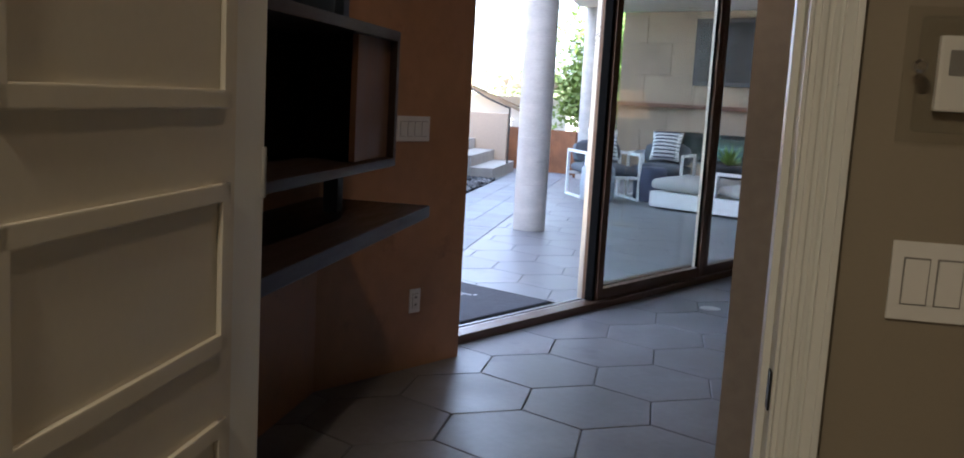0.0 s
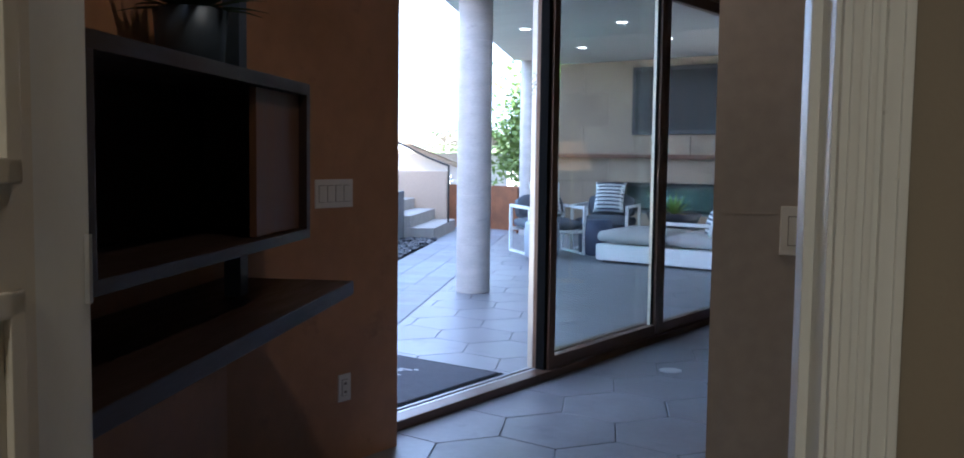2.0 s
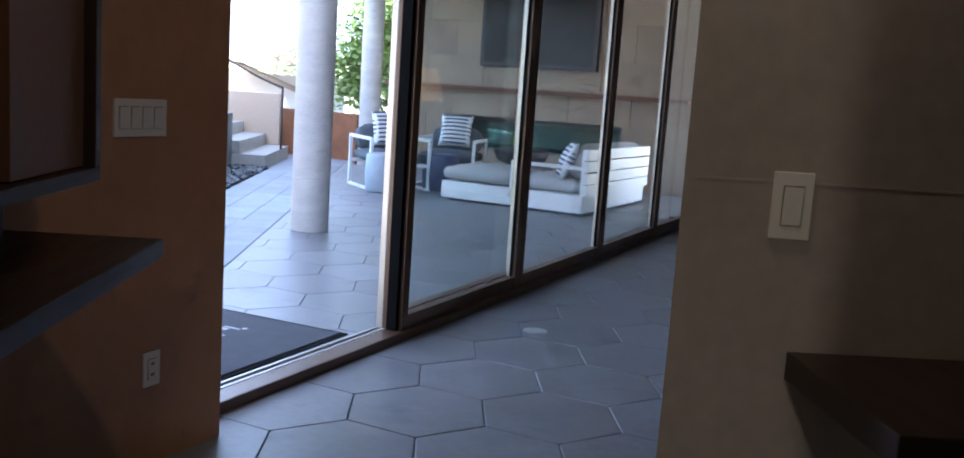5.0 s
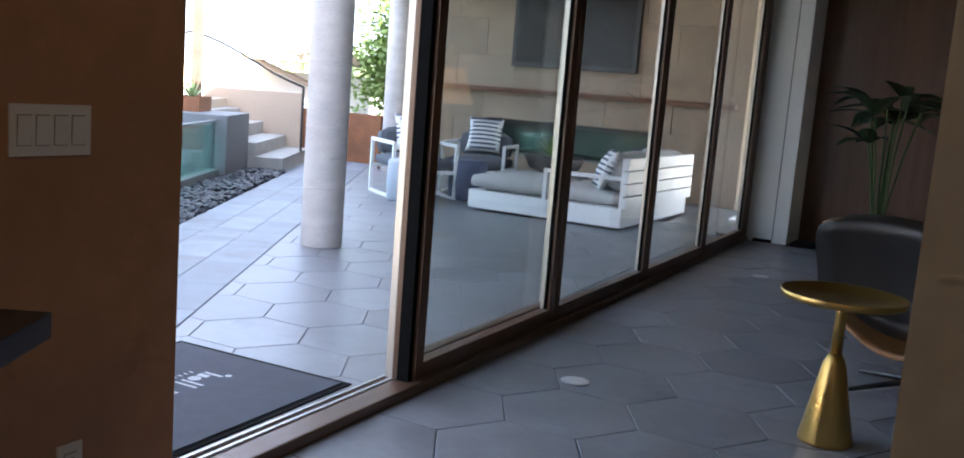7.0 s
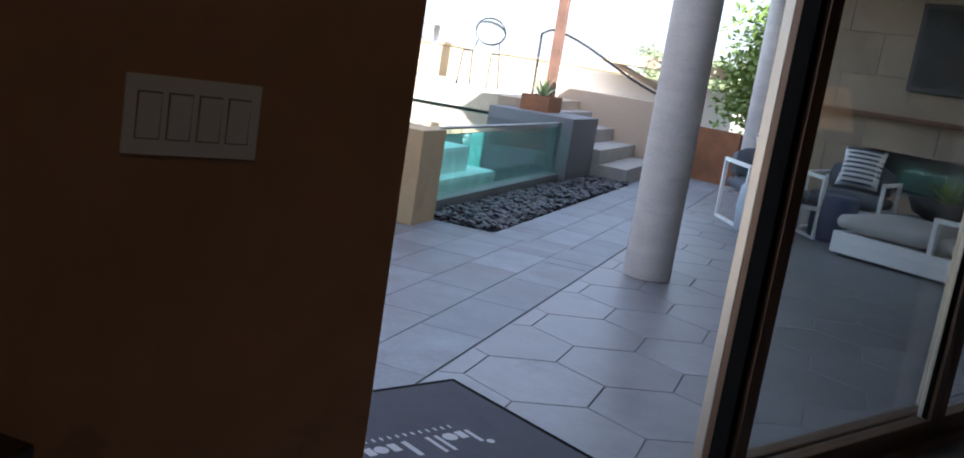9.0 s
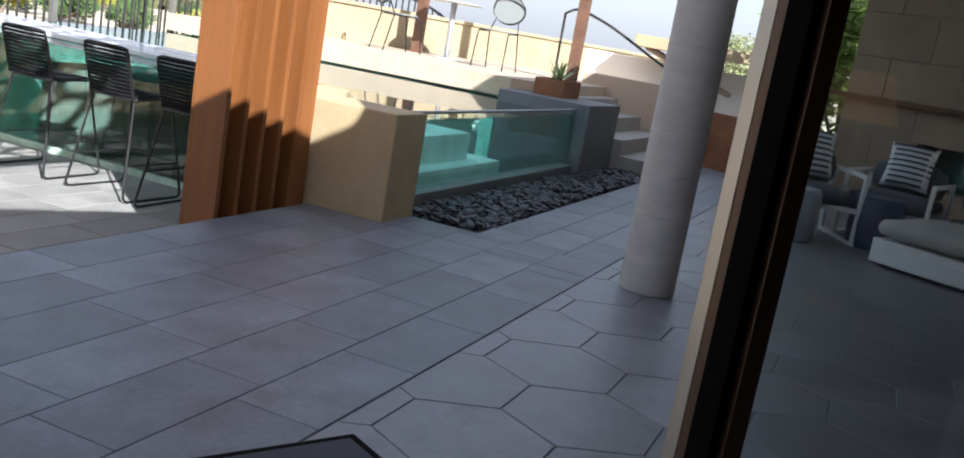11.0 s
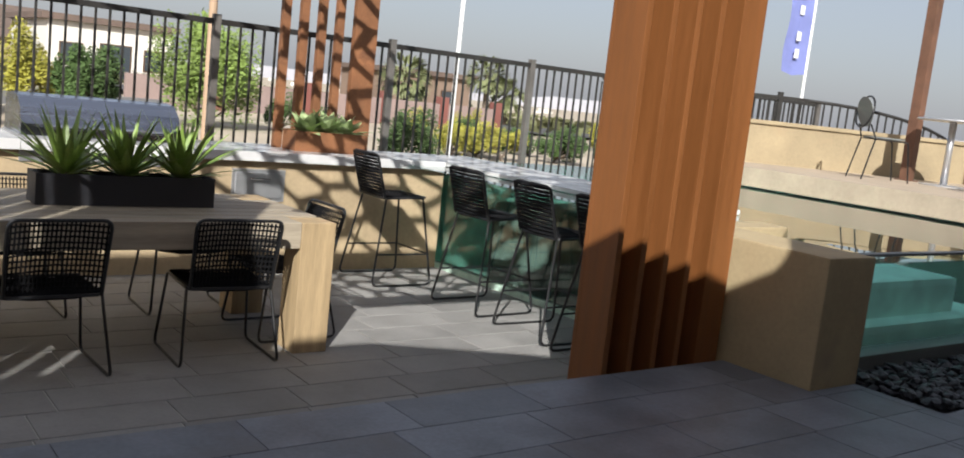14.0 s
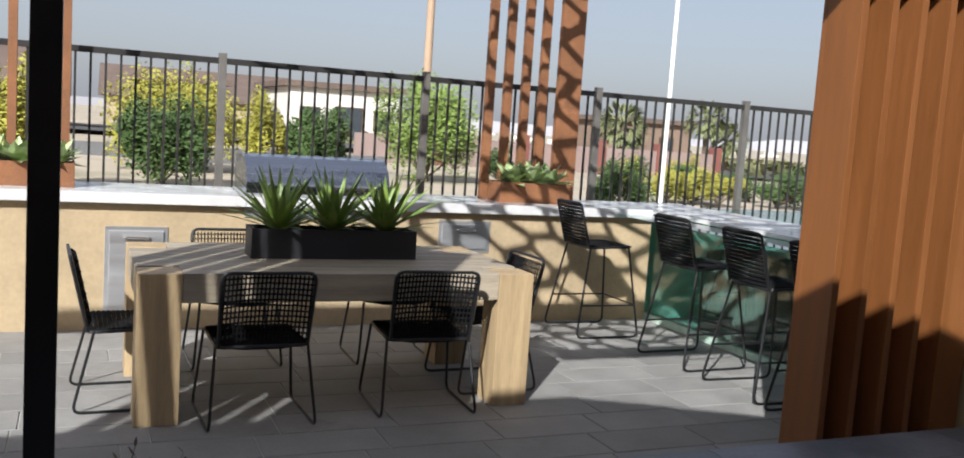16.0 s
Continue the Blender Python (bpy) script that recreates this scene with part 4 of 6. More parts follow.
for a in (-0.37, -0.60):
    bp = thing("steel_pole", pm(a, -1.80), "slim black steel post at the edge of the step", "post", "posts at the step")
    part("shaft", box(-0.043, 0.043, -0.043, 0.043, 0, 2.75, 0.004), M["black_metal"], bp)
    part("foot_plate", box(-0.065, 0.065, -0.065, 0.065, 0.0, 0.01), M["black_metal"], bp)

tw = thing("dry_plant", pm(-0.18, -1.72, -0.36), "thin dry twigs with seed heads beside the step", "plant")
r = random.Random(14)
for k in range(7):
    x, y, h = r.uniform(-0.05, 0.14), r.uniform(0.0, 0.06), r.uniform(0.30, 0.56)
    tip = (x + r.uniform(-0.02, 0.12), y + r.uniform(-0.03, 0.05), h)
    part("twig", tube([(x, y, 0.0), ((x + tip[0]) / 2 - 0.01, y, h * 0.6), tip], 0.0022, 4, taper=0.0012), M["bark"], tw)
    bm = bmesh.new()
    for q in range(5):
        add_leaf(bm, (tip[0], tip[1], h - 0.03 * q), (r.uniform(-1, 1), r.uniform(-1, 1), 0.9), 0.035, 0.012, 0.1, 2)
    part("seed_head", bm, M["bark"], tw)

# pergola roof over the dining terrace: slats and a cut-out steel sheet
pg = thing("pergola_roof", pm(0, 0, 2.75), "dark steel pergola roof with slats and a cut-out net pattern", "pergola")
part("beam", box(-3.3, 3.6, -1.5, -1.4, 0.0, 0.14, 0.004), M["rust_post"], pg)
part("beam", box(0.05, 3.25, -2.70, -2.56, 0.0, 0.14, 0.004), M["rust_post"], pg)
part("beam", box(-3.3, 3.6, 2.3, 2.4, 0.0, 0.14, 0.004), M["rust_post"], pg)
# slats and a solid board roof square to the glass front, open towards the pool
to_pg = pm(0, 0, 2.75).inverted()
slat = None
for i in range(5):
    y = 1.07 + i * 0.148
    if slat is None:
        slat = part("slat", box(-1.75, 1.75, -0.064, 0.064, 0.0, 0.03, 0.003), M["rust_post"], pg, m=to_pg @ pose(-3.25, y, 2.892, 0, 0, -5))
    else:
        share(slat, "slat", to_pg @ pose(-3.25, y, 2.892, 0, 0, -5), pg)
part("roof_board", prism([(-1.5, 1.60), (-5.0, 1.905), (-5.0, 2.72), (-3.35, 2.72), (-1.5, 2.6)], 0.142, 0.17), M["rust_post"], pg, "solid dark roof board", m=to_pg @ pose(0, 0, 2.75))


def net(a0, a1, b0, b1, cell, bar, seed):
    """A sheet cut into an irregular honeycomb: the bars between the cells."""
    r = random.Random(seed)
    s = cell / math.sqrt(3)
    nodes, done = {}, set()
    nb = bmesh.new()
    for i in range(int((a1 - a0) / (1.5 * s))):
        for j in range(int((b1 - b0) / cell)):
            cx, cy = a0 + s + i * 1.5 * s, b0 + (j + 0.5 + 0.5 * (i % 2)) * cell
            ring = []
            for k in range(6):
                p = (cx + s * math.cos(k * math.pi / 3), cy + s * math.sin(k * math.pi / 3))
                key = (round(p[0] / 0.03), round(p[1] / 0.03))
                for dx in (-1, 0, 1):
                    for dy in (-1, 0, 1):
                        if (key[0] + dx, key[1] + dy) in nodes:
                            key = (key[0] + dx, key[1] + dy)
                if key not in nodes:
                    nodes[key] = (p[0] + r.uniform(-0.3, 0.3) * s, p[1] + r.uniform(-0.3, 0.3) * s)
                ring.append(key)
            for k in range(6):
                e = tuple(sorted((ring[k], ring[(k + 1) % 6])))
                if e in done or e[0] == e[1]:
                    continue
                done.add(e)
                p, q = Vector(nodes[e[0]]), Vector(nodes[e[1]])
                d = (q - p).normalized()
                w = Vector((-d.y, d.x)) * bar * r.uniform(0.4, 0.65)
                x = d * bar * 0.3
                add_prism(nb, [tuple(p - x + w), tuple(p - x - w), tuple(q + x - w), tuple(q + x + w)], 0.141, 0.146)
    return nb


part("cut_sheet", net(-0.1, 3.7, -2.6, 2.35, 0.34, 0.075, 5), M["rust_post"], pg)

# outdoor kitchen
cw = structure("wall_kitchen", box(-6.0, 4.40, 2.2, 2.95, -0.5, 0.545, 0.008), M["counter_wall"], "sandy rendered kitchen counter wall", PM, category="wall")
ct = thing("worktop", pm(0, 0, 0.547), "white quartz worktop on the outdoor kitchen wall", "worktop")
for a0, a1 in ((-6.0, -2.203), (-2.2, 0.857), (0.86, 4.36)):
    part("slab", box(a0, a1, 2.13, 2.98, 0, 0.075, 0.004), M["quartz"], ct)
bt2 = thing("bar_counter", pm(0, 0, 0.585), "white quartz bar top over the glass pool side", "counter")
part("slab", box(4.365, 5.2, -0.5, 2.98, 0, 0.035, 0.006), M["quartz"], bt2)
gr = thing("grill", pm(1.42, 2.52, 0.623), "large stainless steel gas grill with a rounded hood", "grill")
part("base", box(-0.56, 0.56, -0.33, 0.3, -0.16, 0.02, 0.006), M["steel"], gr)
bm = bmesh.new()
prof = [(-0.30, 0.02), (-0.30, 0.10), (-0.25, 0.21), (-0.14, 0.285), (0.02, 0.30), (0.22, 0.29), (0.28, 0.24), (0.28, 0.02)]
L = [bm.verts.new((-0.55, y, z)) for y, z in prof]
R = [bm.verts.new((0.55, y, z)) for y, z in prof]
for i in range(len(prof)):
    j = (i + 1) % len(prof)
    bm.faces.new((L[i], R[i], R[j], L[j]))
bm.faces.new(L)
bm.faces.new(R[::-1])
part("hood", bm, M["steel_hood"], gr)
part("handle", tube([(-0.42, -0.37, 0.09), (0.42, -0.37, 0.09)], 0.014), M["chrome"], gr)
for x in (-0.4, 0.4):
    part("handle_bracket", tube([(x, -0.30, 0.09), (x, -0.37, 0.09)], 0.01), M["chrome"], gr)
for x in (-0.36, -0.12, 0.12, 0.36):
    part("knob", lathe([(0.028, 0), (0.026, 0.03), (0.02, 0.036)], 18), M["chrome"], gr, m=pose(x, -0.33, -0.07, 90, 0, 0))


def steel_front(a0, a1, z0, z1, name, label):
    t = thing(name, pm((a0 + a1) / 2, 2.2, z0), label, name.split("_")[-1])
    w, h = (a1 - a0) / 2, z1 - z0
    part("frame", box(-w, w, -0.008, 0, 0, h, 0.002), M["steel"], t)
    part("front", box(-w + 0.03, w - 0.03, -0.022, -0.008, 0.03, h - 0.03, 0.003), M["steel"], t)
    part("handle", tube(rounded([(-0.08, -0.022, h - 0.075), (-0.08, -0.05, h - 0.075), (0.08, -0.05, h - 0.075), (0.08, -0.022, h - 0.075)], 0.015), 0.007), M["chrome"], t)
    return t


steel_front(-0.09, 0.33, -0.22, 0.38, "grill_cupboard", "stainless steel access door in the kitchen wall")
steel_front(2.39, 2.84, 0.22, 0.48, "kitchen_drawer", "stainless steel drawer in the kitchen wall")

# rust-steel totems with planter boxes on the worktop
to = thing("steel_totem", pm(3.4, 2.72, 0.623), "tall rust-steel fins standing on the worktop", "steel fins", "steel totems")
for i, x in enumerate((-0.42, -0.25, -0.08, 0.09)):
    part("fin", box(x - 0.035, x + 0.035, -0.03, 0.03, 0, 3.2, 0.002), M["corten"], to)
part("fin", box(0.235, 0.46, -0.03, 0.03, 0, 3.2, 0.002), M["corten"], to, "broad end fin")
to2 = thing("steel_totem", pm(-0.52, 2.72, 0.623), "slim rust-steel posts standing on the worktop", "steel fins", "steel totems")
for x in (-0.19, 0.16):
    part("fin", box(x - 0.03, x + 0.03, -0.03, 0.03, 0, 3.2, 0.002), M["corten"], to2)
planter_box(pm(3.33, 2.52, 0.623), 0.66, 0.26, 0.17, M["corten"], "rust steel planter box on the worktop")
planter_box(pm(-0.62, 2.52, 0.623), 0.66, 0.26, 0.17, M["corten"], "rust steel planter box on the worktop")
for k, (a, s) in enumerate(((3.16, 1), (3.34, 2), (3.52, 5), (-0.85, 6), (-0.66, 8), (-0.42, 9))):
    rosette_plant(pm(a, 2.52, 0.77), "succulent_plant", "broad-leaved pale green succulent in a rust planter", 20, 0.27, 0.13, M["leaf_agave"], (0.1, 1.25), 0.12, s)

# ---- dining furniture ----
dt = thing("dining_table", pm(0, 0, -0.36), "heavy pale teak dining table with square legs", "table")
TL, TW, TH, LEG = 2.16, 1.16, 0.775, 0.215
for a in (0, TL - LEG):
    for b in (0, TW - LEG):
        part("leg", box(a, a + LEG, b, b + LEG, 0, TH - 0.001, 0.006), M["teak_leg"], dt)
n = 9
for i in range(n):
    y0 = LEG * 0 + i * TW / n
    x0, x1 = (0.0, TL)
    if i * TW / n < LEG - 0.01 or (i + 1) * TW / n > TW - LEG + 0.01:
        x0, x1 = LEG + 0.002, TL - LEG - 0.002
    part("plank", box(x0, x1, y0 + 0.004, y0 + TW / n - 0.004, TH - 0.15, TH, 0.005), M["teak"], dt)

pb = planter_box(pm(1.12, 0.62, -0.36 + TH + 0.001), 0.98, 0.22, 0.17, M["planter_black"], "long black planter box on the dining table")
for k, a in enumerate((0.80, 1.12, 1.44)):
    rosette_plant(pm(a, 0.62, -0.36 + TH + 0.15), "yucca_plant", "spiky green yucca in the black planter", 44, 0.47, 0.05, M["leaf_yucca"], (0.28, 1.42), 0.12, 20 + k)


def rope_panel(w, h, nx, ny, r=0.0035, curve=0.03):
    """A woven panel in the xz plane, bowed a little."""
    bm = bmesh.new()
    for j in range(ny):
        z = h * (j + 0.5) / ny
        add_tube(bm, [(-w / 2 + w * k / 6, curve * (1 - (2 * k / 6 - 1) ** 2) + (0.003 if (j + k) % 2 else -0.003), z) for k in range(7)], r, 4)
    for i in range(nx):
        x = -w / 2 + w * (i + 0.5) / nx
        c = curve * (1 - (2 * x / w) ** 2)
        add_tube(bm, [(x, c, 0), (x, c, h)], r, 4)
    return bm


def dining_chair():
    t = thing("dining_chair", pose(0, 0, 0), "black rope-woven dining chair on a steel sled frame", "chair", "chairs round the dining table")
    for s in (-1, 1):
        x = s * 0.27
        part("sled_leg", tube(rounded([(s * 0.235, 0.20, 0.425), (x, 0.26, 0.008), (x, -0.27, 0.008), (s * 0.235, -0.17, 0.425)], 0.05), 0.008, 6), M["black_metal"], t)
    part("seat_frame", tube(rounded([(0.23, 0.23, 0.43), (0.235, -0.2, 0.42), (-0.235, -0.2, 0.42), (-0.23, 0.23, 0.43), (0.23, 0.23, 0.43)], 0.05), 0.009, 6), M["black_metal"], t)
    part("back_frame", tube(rounded([(0.225, -0.2, 0.42), (0.235, -0.29, 0.81), (-0.235, -0.29, 0.81), (-0.225, -0.2, 0.42)], 0.05), 0.010, 6), M["black_metal"], t)
    bm = bmesh.new()
    for j in range(16):
        y = -0.19 + 0.41 * (j + 0.5) / 16
        add_tube(bm, [(-0.225, y, 0.428), (-0.1, y, 0.41), (0.1, y, 0.41), (0.225, y, 0.428)], 0.0135, 6)
    tagged(part("seat", bm, M["rope"], t, "tight black rope seat"), "tight black rope seat", kind="stuff")
    tagged(part("backrest", rope_panel(0.455, 0.36, 22, 12, 0.0054), M["rope"], t, "open black rope weave", m=pose(0, -0.205, 0.44, 13, 0, 0)), "open black rope weave", kind="stuff")
    return t


ch = dining_chair()
spots = ((0.60, 0.10, 2), (1.53, 0.14, -3), (0.66, 1.26, 181), (1.70, 1.22, 178), (-0.02, 0.54, -88), (2.08, 0.52, 92))
ch.matrix_basis = pm(spots[0][0], spots[0][1], -0.36, spots[0][2])
for a, b, r in spots[1:]:
    copy_thing(ch, pm(a, b, -0.36, r))


def bar_stool():
    t = thing("bar_stool", pose(0, 0, 0), "black rope-woven bar stool on a steel sled frame", "stool", "bar stools at the pool")
    for s in (-1, 1):
        part("sled_leg", tube(rounded([(s * 0.19, 0.19, 0.72), (s * 0.28, 0.28, 0.008), (s * 0.28, -0.28, 0.008), (s * 0.19, -0.16, 0.72)], 0.06), 0.009, 6), M["black_metal"], t)
        part("foot_rail", tube([(s * 0.252, 0.253, 0.26), (s * 0.252, -0.24, 0.26)], 0.007, 6), M["black_metal"], t)
    part("foot_rail", tube([(-0.252, 0.253, 0.26), (0.252, 0.253, 0.26)], 0.007, 6), M["black_metal"], t)
    part("back_frame", tube(rounded([(0.2, -0.18, 0.71), (0.2, -0.28, 1.06), (-0.2, -0.28, 1.06), (-0.2, -0.18, 0.71)], 0.05), 0.011, 6), M["black_metal"], t)
    part("seat_frame", tube(rounded([(0.2, 0.2, 0.725), (0.2, -0.18, 0.71), (-0.2, -0.18, 0.71), (-0.2, 0.2, 0.725), (0.2, 0.2, 0.725)], 0.05), 0.010, 6), M["black_metal"], t)
    bm = bmesh.new()
    for j in range(14):
        y = -0.17 + 0.36 * (j + 0.5) / 14
        add_tube(bm, [(-0.2, y, 0.722), (0, y, 0.705), (0.2, y, 0.722)], 0.0135, 6)
    tagged(part("seat", bm, M["rope"], t, "tight black rope seat"), "tight black rope seat", kind="stuff")
    bm = bmesh.new()
    for j in range(13):
        f = (j + 0.5) / 13
        y, z = -0.18 - 0.1 * f, 0.72 + 0.34 * f
        add_tube(bm, [(-0.2, y, z), (0, y - 0.02, z), (0.2, y, z)], 0.0122, 5)
    tagged(part("backrest", bm, M["rope"], t, "black rope back with gaps"), "black rope back with gaps", kind="stuff")
    return t


bs = bar_stool()
bspots = ((3.62, 1.80, -90), (3.88, 0.77, -88), (3.88, -0.02, -92), (3.86, -0.68, -88))
bs.matrix_basis = pm(bspots[0][0], bspots[0][1], -0.36, bspots[0][2])
for a, b, r in bspots[1:]:
    copy_thing(bs, pm(a, b, -0.36, r))
# ---- fence ----
fe = thing("fence", pm(0, 3.35, 0), "dark bronze steel picket fence behind the kitchen", "fence")
FT = 1.665
picket = None
posts = [0.82 + 1.80 * k for k in range(-3, 7)]
for a in posts:
    part("post", box(a - 0.032, a + 0.032, -0.032, 0.032, -0.6, FT + 0.04, 0.004), M["fence_post"], fe)
part("rail", box(posts[0], posts[-1], -0.022, 0.022, FT - 0.05, FT, 0.003), M["fence"], fe)
part("rail", box(posts[0], posts[-1], -0.018, 0.018, 0.42, 0.455, 0.003), M["fence"], fe)
a = posts[0] + 0.113
while a < posts[-1]:
    if min(abs(a - p) for p in posts) > 0.05:
        if picket is None:
            picket = part("picket", box(-0.009, 0.009, -0.009, 0.009, 0.35, FT - 0.045), M["fence"], fe, m=pose(a, 0, 0))
        else:
            share(picket, "picket", pose(a, 0, 0), fe)
    a += 0.1125
fe2 = thing("fence", pose(-14.6, 12.6, 0.0, 0, 0, 92), "dark steel picket fence beyond the deck wall", "fence")
for k in range(-3, -1):
    part("post", box(k * 1.8 - 0.03, k * 1.8 + 0.03, -0.03, 0.03, -0.5, 1.72, 0.003), M["fence"], fe2)
part("rail", box(-6.0, -3.2, -0.02, 0.02, 1.62, 1.67), M["fence"], fe2)
part("curved_rail", tube([(-3.2 + 2.2 * math.sin(k * math.pi / 20), 0, 1.645 - 0.5 * (1 - math.cos(k * math.pi / 20))) for k in range(11)], 0.022, 8), M["fence"], fe2)
for k in range(25):
    share(picket, "picket", pose(-6.0 + k * 0.1125, 0, -0.02), fe2)
for k in range(1, 19):
    x = -3.2 + k * 0.1125
    part("picket", box(x - 0.009, x + 0.009, -0.009, 0.009, 0.3, 1.645 - 0.5 * (1 - math.sqrt(max(0, 1 - ((x + 3.2) / 2.2) ** 2)))), M["fence"], fe2)

# ---- seating terrace ----
FY = 13.0
fw = structure("wall_fireplace", bmesh.new(), M["fire_stone"], "tall stone-tiled outdoor fireplace wall", category="wall")
bm = bmesh.new()
add_box(bm, -8.40, -3.9, FY + 0.03, FY + 0.9, 0.84, 2.66)
add_box(bm, -8.40, -7.40, FY + 0.03, FY + 0.9, 0, 0.84)
add_box(bm, -4.9, -3.9, FY + 0.03, FY + 0.9, 0, 0.84)
add_box(bm, -7.40, -4.9, FY + 0.03, FY + 0.9, 0, 0.38)
bm.to_mesh(fw.data)
bm.free()
tile0 = None
for zi, (z0, z1) in enumerate(((0, 0.38), (0.38, 0.84), (0.84, 1.20), (1.20, 1.69), (1.69, 2.18), (2.18, 2.66))):
    x = -8.40 - (0.45 if zi % 2 else 0.0)
    while x < -3.9:
        x0, x1 = max(x, -8.40), min(x + 0.9, -3.9)
        x += 0.9
        if zi == 1:
            if x0 >= -7.41 and x1 <= -4.89:
                continue
            if x0 < -7.4 < x1:
                x1 = -7.4
            if x0 < -4.9 < x1:
                x0 = -4.9
        if x1 - x0 > 0.05:
            part("stone_tile", box(x0 + 0.003, x1 - 0.003, FY + random.Random(int(x0 * 90)).uniform(-0.001, 0.002), FY + 0.03, z0 + 0.003, z1 - 0.003, 0.003), M["fire_stone"], fw)
fb = thing("fireplace", pose(-6.15, FY, 0.38), "long linear gas fireplace with a green glass guard", "fireplace")
part("liner", box(-1.24, 1.24, 0.42, 0.46, 0.001, 0.455), M["fire_dark"], fb)
part("burner_bed", box(-1.24, 1.24, 0.05, 0.41, 0.001, 0.06), M["pebble"], fb)
part("trim", box(-1.25, 1.25, -0.012, 0.02, 0.0005, 0.025), M["fire_dark"], fb)
g = part("glass_guard", box(-1.2, 1.2, 0.03, 0.036, 0.03, 0.40), M["green_glass"], fb, "greenish glass wind guard")
g.visible_shadow = False
mn = thing("mantel_shelf", pose(-6.2, FY, 1.20), "long rusty steel mantel shelf on the fireplace wall", "shelf")
part("shelf", box(-2.4, 2.2, -0.16, -0.003, 0, 0.06, 0.004), M["rust_post"], mn)
tv = thing("television", pose(-6.18, FY - 0.003, 1.55), "large wall-mounted television, switched off", "television")
part("bezel", box(-0.88, 0.88, -0.09, 0, 0, 0.99, 0.008), M["black_metal"], tv)
part("screen", box(-0.82, 0.82, -0.095, -0.0905, 0.06, 0.93), M["screen_black"], tv)
part("wall_bracket", box(-0.2, 0.2, -0.0005, 0.002, 0.3, 0.7), M["black_metal"], tv)
for x, y in ((-4.55, 8.0), (-5.3, 9.4), (-5.5, 10.9), (-6.5, 9.3), (-6.9, 11.2)):
    d = thing("downlight", pose(x, y, 2.66), "round recessed downlight in the terrace soffit, lit", "downlight", "terrace downlights")
    part("rim", lathe([(0.075, -0.006), (0.08, -0.003), (0.08, 0.0)], 24), M["white_alu"], d)
    part("lens", lathe([(0.055, -0.008), (0.055, -0.0065)], 24), M["downlight"], d)


def cushion(w, d, h, bulge=0.02):
    bm = bmesh.new()
    bmesh.ops.create_cube(bm, size=1)
    bmesh.ops.subdivide_edges(bm, edges=bm.edges, cuts=5, use_grid_fill=True)
    for v in bm.verts:
        x, y, z = v.co * 2
        k = (1 - x ** 4) * (1 - y ** 4)
        rx = 1 - 0.06 * z * z * (1 if abs(x) > 0.9 else 0)
        v.co = (x * w / 2 * rx, y * d / 2 * (1 - 0.06 * z * z * (1 if abs(y) > 0.9 else 0)), z * (h / 2 * (0.72 + 0.28 * k) + bulge * k))
    return bm


sf = thing("sofa", pose(0, 0, 0), "white slatted outdoor corner sofa with grey cushions", "sofa")
part("base", box(-5.80, -4.16, 9.80, 10.72, 0.03, 0.21, 0.006), M["white_alu"], sf)
part("base", box(-4.98, -4.16, 10.722, 11.80, 0.03, 0.21, 0.006), M["white_alu"], sf)
part("plinth", box(-5.74, -4.22, 9.86, 10.66, 0.0, 0.03), M["black_metal"], sf)
part("plinth", box(-4.92, -4.22, 10.7, 11.74, 0.0, 0.03), M["black_metal"], sf)
for z0 in (0.215, 0.335, 0.455, 0.575):
    part("back_slat", box(-4.16, -4.115, 9.78, 11.80, z0, z0 + 0.108, 0.004), M["white_alu"], sf)
for y in (9.785, 10.75, 11.76):
    part("back_post", box(-4.185, -4.16, y, y + 0.05, 0.21, 0.68, 0.003), M["white_alu"], sf)
for z0 in (0.47,):
    part("arm_rail", box(-4.98, -4.19, 9.79, 9.86, z0, z0 + 0.035, 0.004), M["white_alu"], sf)
part("arm_post", box(-4.98, -4.94, 9.79, 9.86, 0.21, 0.47, 0.003), M["white_alu"], sf)
part("seat_cushion", cushion(0.80, 0.90, 0.16), M["cushion"], sf, smooth=True, m=pose(-5.39, 10.26, 0.30))
part("seat_cushion", cushion(0.76, 0.86, 0.15), M["cushion"], sf, smooth=True, m=pose(-4.57, 10.31, 0.29))
part("seat_cushion", cushion(0.76, 1.02, 0.15), M["cushion"], sf, smooth=True, m=pose(-4.57, 11.27, 0.29))
part("back_cushion", cushion(0.16, 0.86, 0.36), M["cushion"], sf, smooth=True, m=pose(-4.28, 10.31, 0.53))
part("back_cushion", cushion(0.16, 1.0, 0.36), M["cushion"], sf, smooth=True, m=pose(-4.28, 11.27, 0.53))


